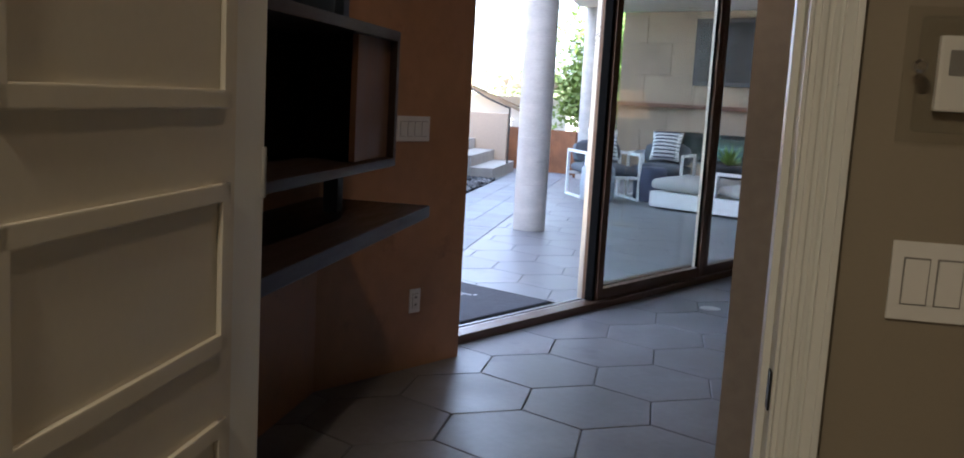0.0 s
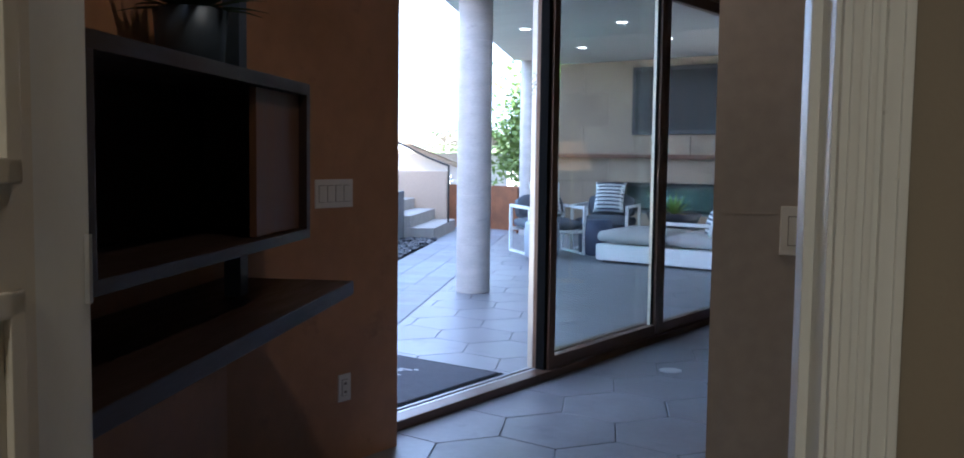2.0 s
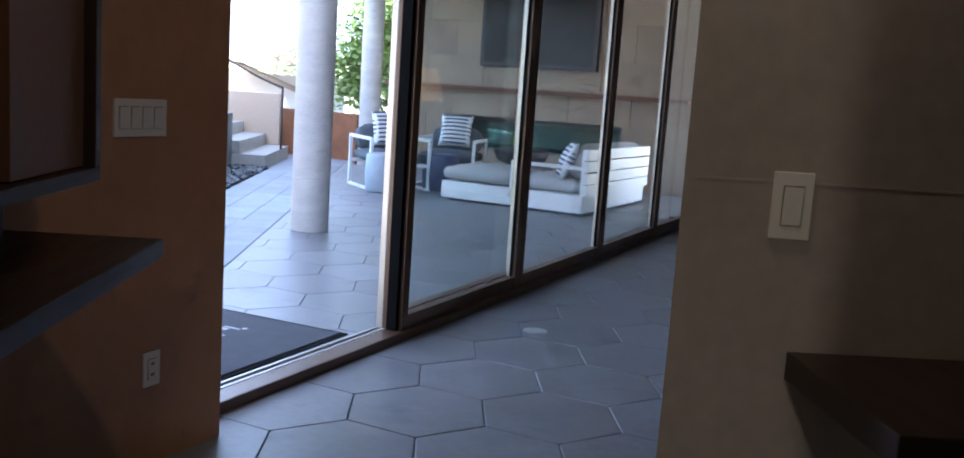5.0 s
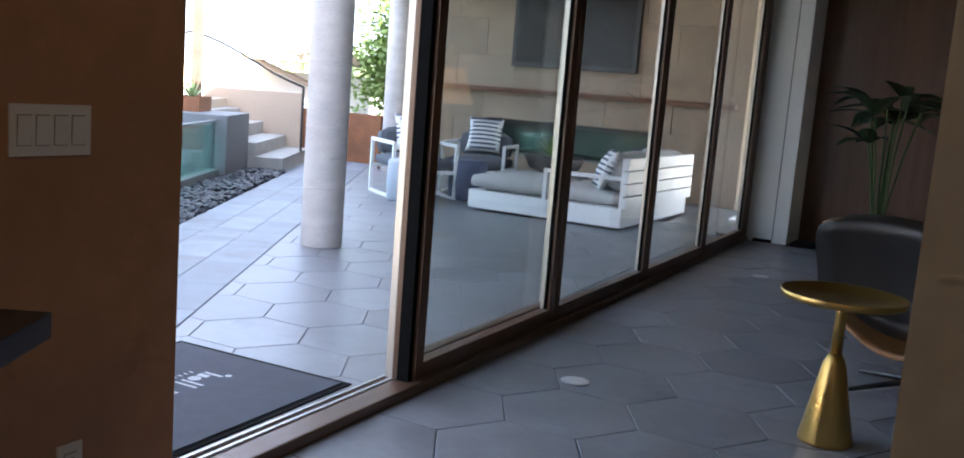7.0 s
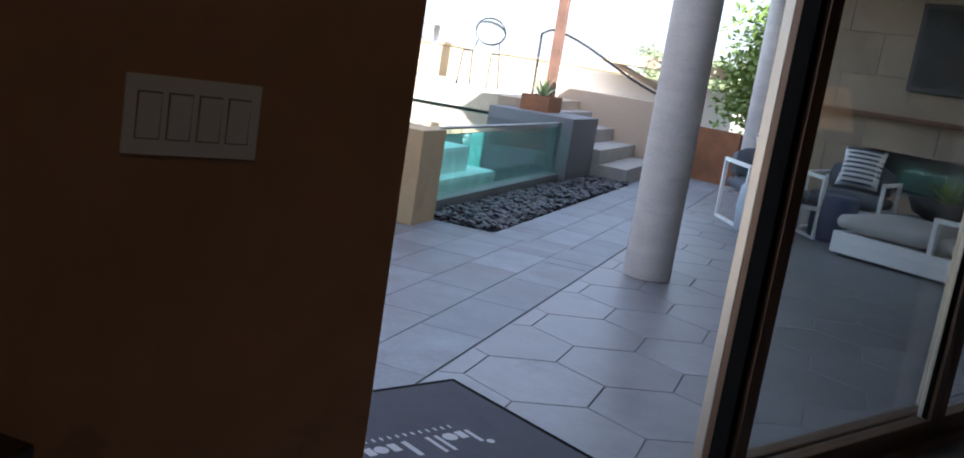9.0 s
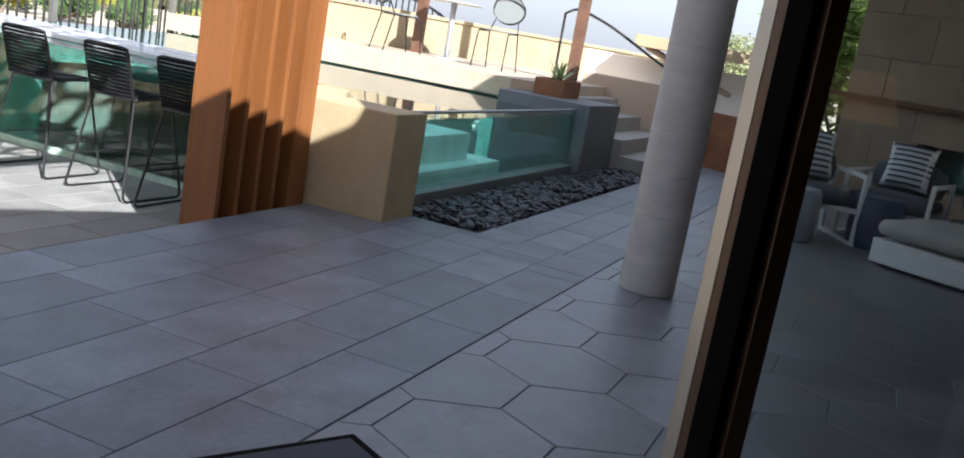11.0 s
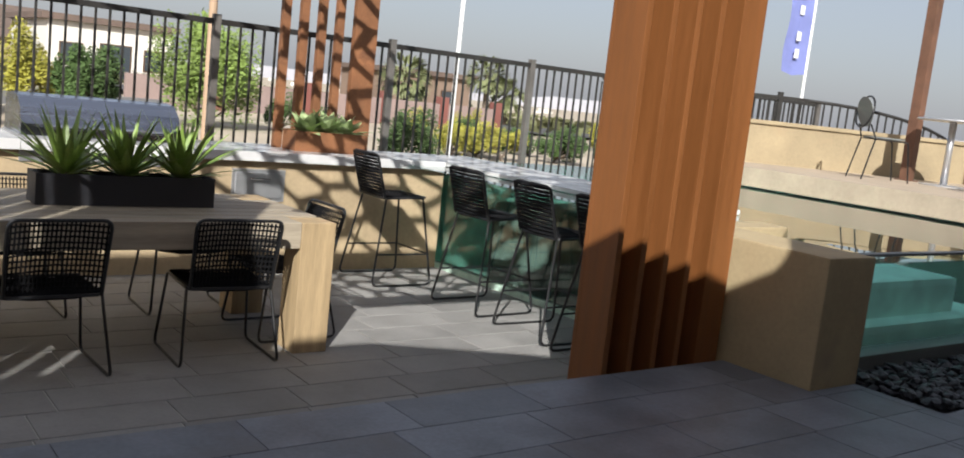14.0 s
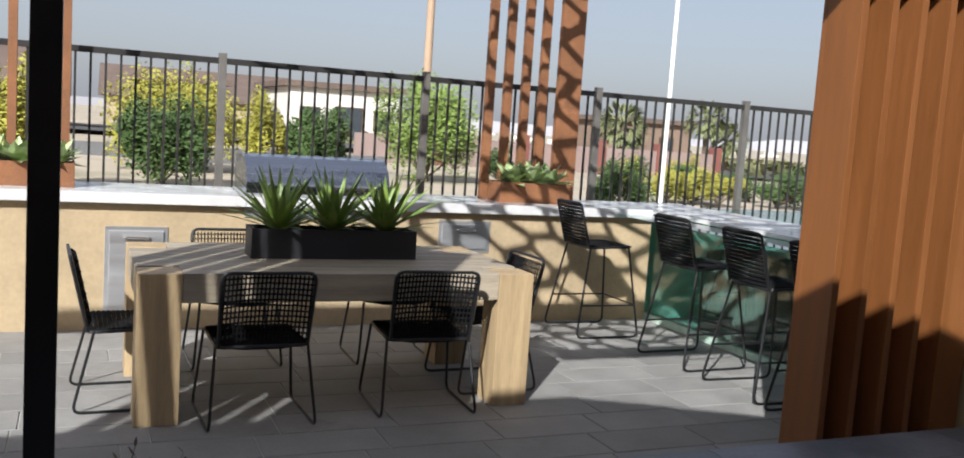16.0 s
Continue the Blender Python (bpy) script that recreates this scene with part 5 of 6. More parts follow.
def pillow(m, size, label, dark=False):
    t = thing("pillow", m, label, "pillow")
    bm = bmesh.new()
    bmesh.ops.create_grid(bm, x_segments=10, y_segments=10, size=0.5)
    bmesh.ops.create_grid(bm, x_segments=10, y_segments=10, size=0.5)
    for i, v in enumerate(bm.verts):
        x, y = v.co.x * 2, v.co.y * 2
        k = max((1 - x ** 2) * (1 - y ** 2), 0) ** 0.5
        v.co = (x * size / 2 * (1 - 0.08 * (1 - y * y)), y * size / 2 * (1 - 0.08 * (1 - x * x)), (0.08 if i >= 121 else -0.08) * k)
    bmesh.ops.remove_doubles(bm, verts=bm.verts, dist=0.0005)
    part("cover", bm, M["fabric_navy"] if dark else M["fabric_white"], t, smooth=True)
    if not dark:
        for j in range(8):
            y = (-0.42 + 0.12 * j) * size
            for s in (1, -1):
                b2 = bmesh.new()
                q = []
                for i in range(9):
                    x = -1 + 2 * i / 8
                    k = max((1 - x ** 2) * (1 - (2 * y / size) ** 2), 0) ** 0.5
                    k2 = max((1 - x ** 2) * (1 - (2 * (y + 0.035 * size) / size) ** 2), 0) ** 0.5
                    q.append((b2.verts.new((x * size / 2 * 0.93, y, s * (0.08 * k + 0.0025))), b2.verts.new((x * size / 2 * 0.93, y + 0.05 * size, s * (0.08 * k2 + 0.0025)))))
                for c, d in zip(q, q[1:]):
                    b2.faces.new((c[0], d[0], d[1], c[1]))
                part("stripe", b2, M["fabric_navy"], t, "navy woven stripe")
    return t


pillow(pose(-4.42, 9.98, 0.55, 68, 0, -60), 0.42, "white scatter pillow with navy stripes on the sofa")
pillow(pose(-4.47, 10.75, 0.55, 70, 0, -85), 0.40, "dark navy scatter pillow on the sofa", True)
pillow(pose(-4.50, 11.15, 0.55, 68, 0, -80), 0.42, "white scatter pillow with navy stripes on the sofa")


def lounge_frame(m):
    t = thing("lounge_armchair", m, "white aluminium outdoor armchair with grey cushions", "armchair", "terrace armchairs")
    w, d = 0.36, 0.36
    for s in (-1, 1):
        x = s * w
        bm = bmesh.new()
        for q in ((-d, -d + 0.035, 0, 0.6), (d - 0.035, d, 0, 0.6), (-d + 0.035, d - 0.035, 0.565, 0.6), (-d + 0.035, d - 0.035, 0, 0.03)):
            add_box(bm, x - 0.0175, x + 0.0175, q[0], q[1], q[2], q[3], 0.003)
        part("side_frame", bm, M["white_alu"], t)
    part("seat_rail", box(-w + 0.018, w - 0.018, d - 0.035, d, 0.27, 0.31, 0.003), M["white_alu"], t)
    part("seat_rail", box(-w + 0.018, w - 0.018, -d, -d + 0.035, 0.27, 0.31, 0.003), M["white_alu"], t)
    part("seat_cushion", cushion(0.66, 0.66, 0.13), M["cushion_dark"], t, smooth=True, m=pose(0, 0.0, 0.37))
    part("back_cushion", cushion(0.62, 0.13, 0.30), M["cushion_dark"], t, smooth=True, m=pose(0, -0.29, 0.56, 12, 0, 0))
    return t


lc = lounge_frame(pose(-6.78, 10.25, 0, 0, 0, -125))
copy_thing(lc, pose(-6.45, 11.15, 0, 0, 0, -165))
pillow(pose(-6.86, 10.33, 0.68, 72, 0, 55), 0.42, "white pillow with navy stripes on an armchair")
pillow(pose(-6.50, 11.32, 0.68, 72, 0, 15), 0.42, "white pillow with navy stripes on an armchair")


def pouf(m, material, label):
    t = thing("garden_stool", m, label, "side table", "ceramic garden stools")
    part("body", lathe([(0.19, 0.0), (0.205, 0.02), (0.215, 0.2), (0.205, 0.40), (0.19, 0.425)], 32), material, t, smooth=True)
    part("top", lathe([(0.188, 0.4255), (0.18, 0.433), (0.05, 0.434)], 32), material, t)
    return t


pouf(pose(-6.55, 9.80, 0), M["pouf"], "pale blue-grey drum stool beside the armchair")
pouf(pose(-6.25, 10.55, 0), M["pouf_dark"], "indigo drum stool beside the armchair")
pot = thing("plant_bowl", pose(-5.75, 11.7, 0), "dark bowl planter on a low table with a spiky agave", "planter")
part("bowl", lathe([(0.16, 0.30), (0.30, 0.36), (0.36, 0.48), (0.34, 0.50), (0.10, 0.47)], 32), M["planter_black"], pot, smooth=True)
part("pedestal", lathe([(0.42, 0.0), (0.42, 0.27), (0.40, 0.2995)], 32), M["fire_dark"], pot)
rosette_plant(pose(-5.75, 11.7, 0.47), "agave_plant", "spiky green agave in a dark bowl", 34, 0.36, 0.045, M["leaf_yucca"], (0.3, 1.4), 0.1, 31)
cs = thing("corten_screen", pm(10.9, -3.25, 0, 62), "low rust-steel planter screen with cut-out leaves", "screen")
part("sheet", box(-0.9, 0.9, 0, 0.012, 0, 0.72, 0.002), M["corten"], cs)
part("return_sheet", box(-0.9, -0.888, 0.012, 0.5, 0, 0.72, 0.002), M["corten"], cs)
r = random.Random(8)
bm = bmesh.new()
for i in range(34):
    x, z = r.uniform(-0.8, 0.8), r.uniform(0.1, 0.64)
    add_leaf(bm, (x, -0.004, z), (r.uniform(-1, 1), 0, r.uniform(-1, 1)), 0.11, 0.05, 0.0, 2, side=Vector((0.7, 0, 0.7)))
# pale leaves on the solid sheet stand for sunlight seen through cut-outs
part("cut_leaves", bm, M["counter_wall"], cs, "sand-coloured leaf shapes for sunlit cut-outs")

# door mat
mt = thing("door_mat", pose(-3.72, 4.04, 0.001, 0, 0, 2), "charcoal entrance mat with a pale printed mark", "mat")
part("carpet", box(-0.43, 0.43, -0.45, 0.45, 0, 0.010, 0.003), M["mat_grey"], mt)
part("rim", box(-0.46, 0.46, -0.48, 0.48, 0, 0.005, 0.002), M["gasket"], mt)
def mat_mark(b2):
    part("printed_mark", b2, M["mat_mark"], mt)


# a row of uneven upright bars and rounded dots, and a row of fine bars under it
for y, w, h in ((0.20, 0.016, 0.09), (0.165, 0.03, 0.05), (0.075, 0.014, 0.11), (0.04, 0.014, 0.11), (-0.05, 0.02, 0.10), (-0.10, 0.03, 0.05), (-0.19, 0.03, 0.05), (-0.235, 0.014, 0.08), (-0.30, 0.014, 0.10)):
    mat_mark(box(-0.055, -0.055 + h, y - w / 2, y + w / 2, 0.0102, 0.0108, 0.0002))
for x, y, r in ((-0.03, 0.118, 0.026), (0.045, 0.225, 0.014), (-0.03, -0.148, 0.024), (-0.03, -0.268, 0.022)):
    mat_mark(prism([(x + r * math.cos(k * math.pi / 8), y + r * math.sin(k * math.pi / 8)) for k in range(16)], 0.0102, 0.0108))
for k in range(14):
    mat_mark(box(-0.105, -0.085, 0.17 - k * 0.03 - 0.008, 0.17 - k * 0.03, 0.0102, 0.0108))

# ---- living room ----
su = thing("wall_shelf_unit", PM, "dark espresso shelving unit with a box cabinet on blued steel uprights", "shelves")
part("shelf", box(-3.3, -1.63, -4.245, -3.80, 0.745, 0.79, 0.004), M["dark_wood"], su)
bm = bmesh.new()
add_box(bm, -3.1, -1.80, -4.15, -3.80, 0.945, 0.975, 0.003)
add_box(bm, -3.1, -1.80, -4.15, -3.80, 1.385, 1.42, 0.003)
add_box(bm, -1.835, -1.80, -4.15, -3.80, 0.975, 1.385, 0.003)
add_box(bm, -3.1, -3.065, -4.15, -3.80, 0.975, 1.385, 0.003)
add_box(bm, -3.065, -1.835, -3.82, -3.80, 0.975, 1.385)
part("box_carcass", bm, M["dark_wood"], su)
part("sliding_front", box(-2.2, -1.837, -4.125, -4.105, 0.978, 1.383, 0.002), M["wood_panel"], su, "sliding walnut front")
for a in (-2.02, -3.12):
    part("upright", box(a - 0.03, a + 0.03, -4.02, -3.97, 0.791, 0.944, 0.002), M["blue_steel"], su, "blued steel upright")
    part("upright", box(a - 0.03, a + 0.03, -4.02, -3.97, 1.421, 2.745, 0.002), M["blue_steel"], su, "blued steel upright")
vp = thing("plant_pot", pm(-2.28, -3.98, 1.4205), "blue-grey pot with a leafy plant on the cabinet", "pot plant")
part("pot", lathe([(0.07, 0), (0.085, 0.02), (0.095, 0.15), (0.085, 0.155), (0.04, 0.14)], 24), M["blue_steel"], vp, smooth=True)
part("foliage", rosette(bmesh.new(), 40, 0.22, 0.05, (0.2, 1.4), 0.25, 12, 0.14), M["leaf_dark"], vp)
bx = thing("storage_box", pm(-2.05, -3.92, 1.4205), "dark wooden box on the cabinet", "box")
part("body", box(-0.06, 0.06, -0.06, 0.06, 0, 0.12, 0.003), M["dark_wood"], bx)
part("lid", box(-0.063, 0.063, -0.063, 0.063, 0.1205, 0.14, 0.003), M["dark_wood"], bx)
dk = thing("wall_desk", PM, "dark wooden wall-mounted desk in the passage", "desk")
part("desktop", box(-2.78, -2.375, -7.2, -5.52, 0.735, 0.785, 0.004), M["dark_wood"], dk)
part("side_panel", box(-2.76, -2.378, -7.2, -7.16, 0.0, 0.734), M["dark_wood"], dk)

sd = thing("side_table", pose(-1.57, 5.22, 0), "brass side table with a round tray top and cone foot", "side table")
part("foot", lathe([(0.098, 0.0), (0.1, 0.01), (0.042, 0.30), (0.022, 0.345)], 36), M["gold"], sd, smooth=True)
part("stem", lathe([(0.021, 0.345), (0.020, 0.5), (0.022, 0.535)], 20), M["gold"], sd, smooth=True)
part("tray", lathe([(0.06, 0.5355), (0.22, 0.545), (0.226, 0.57), (0.222, 0.571), (0.216, 0.553), (0.05, 0.549)], 44), M["gold"], sd, smooth=True)


def shell(w, d, h, bend, thick):
    bm = bmesh.new()
    n = 8
    top, bot = [], []
    for i in range(n + 1):
        x = -1 + 2 * i / n
        rt, rb = [], []
        for j in range(n + 1):
            y = -1 + 2 * j / n
            k = 1 - 0.10 * (abs(y) ** 4)
            z = bend * (x * x) + 0.3 * bend * y * y
            rt.append(bm.verts.new((x * w / 2 * k, y * d / 2 * (1 - 0.08 * abs(x) ** 4), z + thick)))
            rb.append(bm.verts.new((x * w / 2 * k, y * d / 2 * (1 - 0.08 * abs(x) ** 4), z)))
        top.append(rt)
        bot.append(rb)
    for i in range(n):
        for j in range(n):
            bm.faces.new((top[i][j], top[i + 1][j], top[i + 1][j + 1], top[i][j + 1]))
            bm.faces.new((bot[i][j], bot[i][j + 1], bot[i + 1][j + 1], bot[i + 1][j]))
    for i in range(n):
        bm.faces.new((top[i][0], bot[i][0], bot[i + 1][0], top[i + 1][0]))
        bm.faces.new((top[i][n], top[i + 1][n], bot[i + 1][n], bot[i][n]))
        bm.faces.new((top[0][i], top[0][i + 1], bot[0][i + 1], bot[0][i]))
        bm.faces.new((top[n][i], bot[n][i], bot[n][i + 1], top[n][i + 1]))
    return bm


lo = thing("lounge_chair", pose(-1.33, 6.15, 0, 0, 0, -20), "walnut shell lounge chair with black leather cushions", "lounge chair")
part("seat_shell", shell(0.64, 0.60, 0, 0.14, 0.02), M["ply"], lo, "bent walnut shell", m=pose(0, 0.03, 0.20, 8, 0, 0), smooth=True)
part("seat_cushion", shell(0.58, 0.52, 0, 0.08, 0.10), M["leather"], lo, m=pose(0, 0.05, 0.30, 10, 0, 0), smooth=True)
part("back_shell", shell(0.62, 0.44, 0, 0.09, 0.012), M["ply"], lo, m=pose(0, -0.31, 0.62, 110, 0, 0), smooth=True)
part("back_cushion", shell(0.60, 0.43, 0, 0.07, 0.10), M["leather"], lo, m=pose(0, -0.30, 0.63, 110, 0, 0), smooth=True)
part("stem", tube([(0, 0, 0.06), (0, 0, 0.27)], 0.025, 12), M["black_metal"], lo)
for k in range(5):
    an = radians(72 * k + 20)
    part("foot", tube([(0, 0, 0.07), (0.32 * math.cos(an), 0.32 * math.sin(an), 0.015)], 0.018, 8, taper=0.010), M["black_metal"], lo)
ipl = thing("house_plant", pose(-1.95, 9.6, 0), "tall leafy house plant in a pale pot", "house plant")
part("pot", lathe([(0.17, 0), (0.20, 0.05), (0.22, 0.40), (0.20, 0.41), (0.1, 0.38)], 28), M["chalk"], ipl, smooth=True)
r = random.Random(3)
for k in range(9):
    an, tl = r.uniform(0, 6.28), r.uniform(0.10, 0.26)
    top = Vector((tl * math.cos(an), tl * math.sin(an), r.uniform(1.0, 1.5)))
    part("stalk", tube([(0.03 * math.cos(an), 0.03 * math.sin(an), 0.37), top * 0.6 + Vector((0, 0, 0.15)), top], 0.008, 6), M["leaf_green"], ipl)
    bm = bmesh.new()
    for q in range(6):
        an2 = an + r.uniform(-1.6, 1.6)
        add_leaf(bm, top, (math.cos(an2), math.sin(an2), r.uniform(-0.1, 0.9)), r.uniform(0.3, 0.48), 0.15, 0.3)
    part("leaf_crown", bm, M["leaf_dark"], ipl)
fl = thing("floor_lamp", pose(-1.18, 8.2, 0), "brass floor lamp with a glowing amber shade", "lamp")
part("base", lathe([(0.14, 0), (0.14, 0.015), (0.02, 0.03)], 28), M["gold"], fl)
part("stem", tube([(0, 0, 0.02), (0, 0, 1.55)], 0.011, 10), M["gold"], fl)
part("shade", lathe([(0.20, 1.08), (0.12, 1.36)], 32), M["lamp_glow"], fl, "lit amber shade", m=pose(0, 0, 0))
lp = bpy.data.lights.new("lamp_bulb", "POINT")
lp.energy, lp.color, lp.shadow_soft_size = 0.5, (1.0, 0.55, 0.25), 0.03
bulb = new("lamp_bulb", lp)
bulb.location = (-1.18, 8.16, 1.22)
for x, y in ((-2.60, 5.22), (-2.58, 8.6)):
    d = thing("floor_outlet", pose(x, y, 0.002), "round pale floor outlet cover set in the tiles", "outlet", "floor outlets")
    part("ring", lathe([(0.062, 0), (0.062, 0.004), (0.052, 0.005)], 32), M["steel"], d)
    part("lid", lathe([(0.05, 0.0), (0.05, 0.006), (0.002, 0.0064)], 32), M["chalk"], d)
# unseen fixture, added and placed to brighten the grey and bronze walls
hd = thing("downlight", pose(-1.35, 1.95, 2.748), "assumed unseen downlight, added to light the hall walls", "downlight")
part("rim", lathe([(0.075, -0.006), (0.08, 0.0)], 24), M["white_alu"], hd)
part("lens", lathe([(0.055, -0.008), (0.055, -0.0065)], 24), M["downlight"], hd)
hl = bpy.data.lights.new("hall_fill", "AREA")
hl.energy, hl.color, hl.size = 0.6, (1.0, 0.66, 0.36), 0.12
new("hall_fill", hl).matrix_world = pose(-1.35, 1.95, 2.735)
# unseen light added to brighten the small room, behind the walker
bl = thing("downlight", pm(-5.8, -4.62, 2.595), "assumed unseen downlight, added to light the small room", "downlight")
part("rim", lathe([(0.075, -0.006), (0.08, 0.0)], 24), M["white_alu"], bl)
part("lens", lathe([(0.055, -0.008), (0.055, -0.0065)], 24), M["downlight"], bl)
ll = bpy.data.lights.new("bath_fill", "AREA")
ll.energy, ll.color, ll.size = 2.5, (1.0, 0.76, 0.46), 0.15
lo2 = new("bath_fill", ll)
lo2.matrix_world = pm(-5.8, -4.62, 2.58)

# ---- surroundings ----
def height(x, y):
    d = max(0.0, -x - 15.0)
    b = -0.8616 * (x - P0[0]) - 0.5075 * (y - P0[1])
    k = max(0.0, min(1.0, (b - 4.0) / 2.5))
    near = -0.9 + 0.92 * k * k * (3 - 2 * k) - 0.03 * max(0, min(d - 34, 80)) - 0.012 * max(0, min(d - 114, 900))
    left = 0.012 * max(0.0, min(-y + 4, 60)) * k
    return near + left + 0.2 * noise.noise((x * 0.09, y * 0.09, 0)) * min(1, d / 8)


xs = [4000, 900, 200, 60, 20, 0, -6, -9, -10.5, -12, -13, -14, -15, -16, -17, -18, -19.5, -21, -24, -28, -32, -38, -45, -55, -70, -90, -130, -190, -300, -500, -900, -1800, -4000]
ys = [-4000, -1800, -900, -500, -300, -190, -120, -80, -60, -45, -35, -27, -20, -15, -12, -10, -8, -6, -4, -2, 0, 2, 4, 6, 8, 10, 12, 15, 20, 27, 35, 45, 60, 80, 120, 190, 300, 500, 900, 1800, 4000]
gm = bmesh.new()
gv = [[gm.verts.new((x, y, height(x, y) if x < 0 else -0.9)) for y in ys] for x in xs]
for i in range(len(xs) - 1):
    for j in range(len(ys) - 1):
        gm.faces.new((gv[i][j], gv[i][j + 1], gv[i + 1][j + 1], gv[i + 1][j]))
structure("ground", gm, M["desert"], "sandy desert ground with low scrub reaching the horizon", smooth=True)
# neighbour street
rd = bmesh.new()
pv0 = None
for k in range(14):
    t = k / 13
    x, y = -26 - 22 * t, -34 + 62 * t
    q = [rd.verts.new((x + s * 3.0, y + s * 1.1, height(x, y) + 0.12)) for s in (1, -1)]
    if pv0:
        rd.faces.new((pv0[0], q[0], q[1], pv0[1]))
    pv0 = q
structure("road", rd, M["asphalt"], "grey asphalt street below the garden", category="road")
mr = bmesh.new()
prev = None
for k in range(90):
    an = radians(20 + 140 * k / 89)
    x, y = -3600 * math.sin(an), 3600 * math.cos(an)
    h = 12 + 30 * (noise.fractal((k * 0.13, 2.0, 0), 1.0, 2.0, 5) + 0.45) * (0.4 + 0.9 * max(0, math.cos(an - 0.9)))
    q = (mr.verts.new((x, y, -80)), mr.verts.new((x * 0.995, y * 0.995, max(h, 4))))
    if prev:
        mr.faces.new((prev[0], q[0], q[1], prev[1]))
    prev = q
structure("backdrop", mr, M["mountain"], "desert mountains on the horizon, coloured pale for haze", category="mountains")


def foliage(m, name, label, size, n, leaf, material, seed, trunk=0.0, cat="shrub", squash=1.0, group=""):
    """A shrub or tree: limbs, and many small leaves in uneven clumps."""
    r = random.Random(seed)
    t = thing(name, m, label, cat, group)
    sx, sy, sz = size
    clumps = []
    for i in range(max(12, int(n / 110))):
        u, v2 = r.uniform(0, 6.283), r.uniform(-0.6, 1)
        rad = r.uniform(0.45, 1.0)
        c = Vector((sx * rad * math.cos(u) * math.sqrt(max(0.05, 1 - v2 * v2 * 0.8)), sy * rad * math.sin(u) * math.sqrt(max(0.05, 1 - v2 * v2 * 0.8)), trunk + sz * (0.5 + 0.45 * v2 * rad)))
        clumps.append((c, r.uniform(0.22, 0.42)))
    bm = bmesh.new()
    add_tube(bm, [(0, 0, -0.6), (0.02, 0.01, trunk * 0.5), (0, 0.03, trunk + 0.15 * sz)], 0.05 * sx + 0.02, 7, taper=0.03 * sx + 0.01)
    for c, _ in clumps[:9]:
        add_tube(bm, [(0, 0.02, trunk * 0.8 + 0.05), c * 0.55 + Vector((0, 0, trunk * 0.35)), c], 0.022 * sx + 0.008, 5, taper=0.006)
    part("trunk", bm, M["bark"], t)
    leaf, n = leaf * 0.88, int(n * 3.4)
    verts, faces = [], []
    for i in range(n):
        c, cr = clumps[r.randrange(len(clumps))]
        d = Vector((r.gauss(0, 1), r.gauss(0, 1), r.gauss(0, 1))).normalized() * (r.random() ** 0.4)
        p = c + Vector((d.x * cr * sx, d.y * cr * sy, d.z * cr * sz * 0.9 * squash))
        if p.z < 0.03:
            p.z = 0.03 + r.random() * 0.1
        ax = Vector((r.gauss(0, 1), r.gauss(0, 1), r.gauss(0, 0.6))).normalized()
        sd2 = ax.orthogonal().normalized()
        s = leaf * r.uniform(0.6, 1.3)
        o = len(verts)
        verts += [p - ax * s, p + sd2 * s * 0.45, p + ax * s, p - sd2 * s * 0.45]
        faces.append((o, o + 1, o + 2, o + 3))
    me = bpy.data.meshes.new("crown")
    me.from_pydata(verts, [], faces)
    me.materials.append(material)
    ob = new("crown", me)
    ob.parent = t
    return t


def ground_at(a, b):
    x, y = wor2(a, b)
    return height(x, y)


def shrub(a, b, z, w, h, kind, seed, n=1500, leaf=0.05, depth=None, trunk=0.0):
    label = {"leaf_yellow": "yellow-green palo verde bush beyond the fence", "leaf_green": "dense green shrub beyond the fence", "leaf_bright": "bright green feathery tree beyond the fence", "leaf_dark": "dark green shrub beyond the fence"}[kind]
    foliage(pm(a, b, z), "shrub" if trunk == 0 else "tree", label, (w, depth or w, h), n, leaf, M[kind], seed, trunk, "shrub" if trunk == 0 else "tree")


for a, b, w, h, kind, seed, n, lf in (
    (1.25, 13.0, 1.15, 1.62, "leaf_yellow", 45, 5000, 0.045), (0.85, 9.4, 0.7, 1.15, "leaf_green", 41, 3000, 0.045),
    (-1.2, 8.2, 0.7, 1.5, "leaf_yellow", 43, 2400, 0.045), (-2.4, 9.0, 0.8, 1.6, "leaf_green", 42, 2400, 0.05),
    (2.85, 12.0, 0.42, 1.35, "leaf_yellow", 47, 2000, 0.04), (3.5, 11.0, 0.52, 1.35, "leaf_green", 44, 2400, 0.045),
    (6.35, 13.5, 0.95, 2.1, "leaf_bright", 48, 4600, 0.05), (6.75, 6.6, 0.45, 0.85, "leaf_green", 50, 2000, 0.032),
    (9.9, 10.0, 0.4, 0.7, "leaf_yellow", 49, 1200, 0.032), (10.8, 9.6, 0.55, 0.65, "leaf_yellow", 51, 1400, 0.032),
    (12.5, 10.0, 0.6, 0.75, "leaf_green", 52, 1500, 0.035), (13.4, 9.2, 0.5, 0.6, "leaf_green", 53, 1300, 0.035)):
    shrub(a, b, ground_at(a, b), w, h, kind, seed, n, lf)
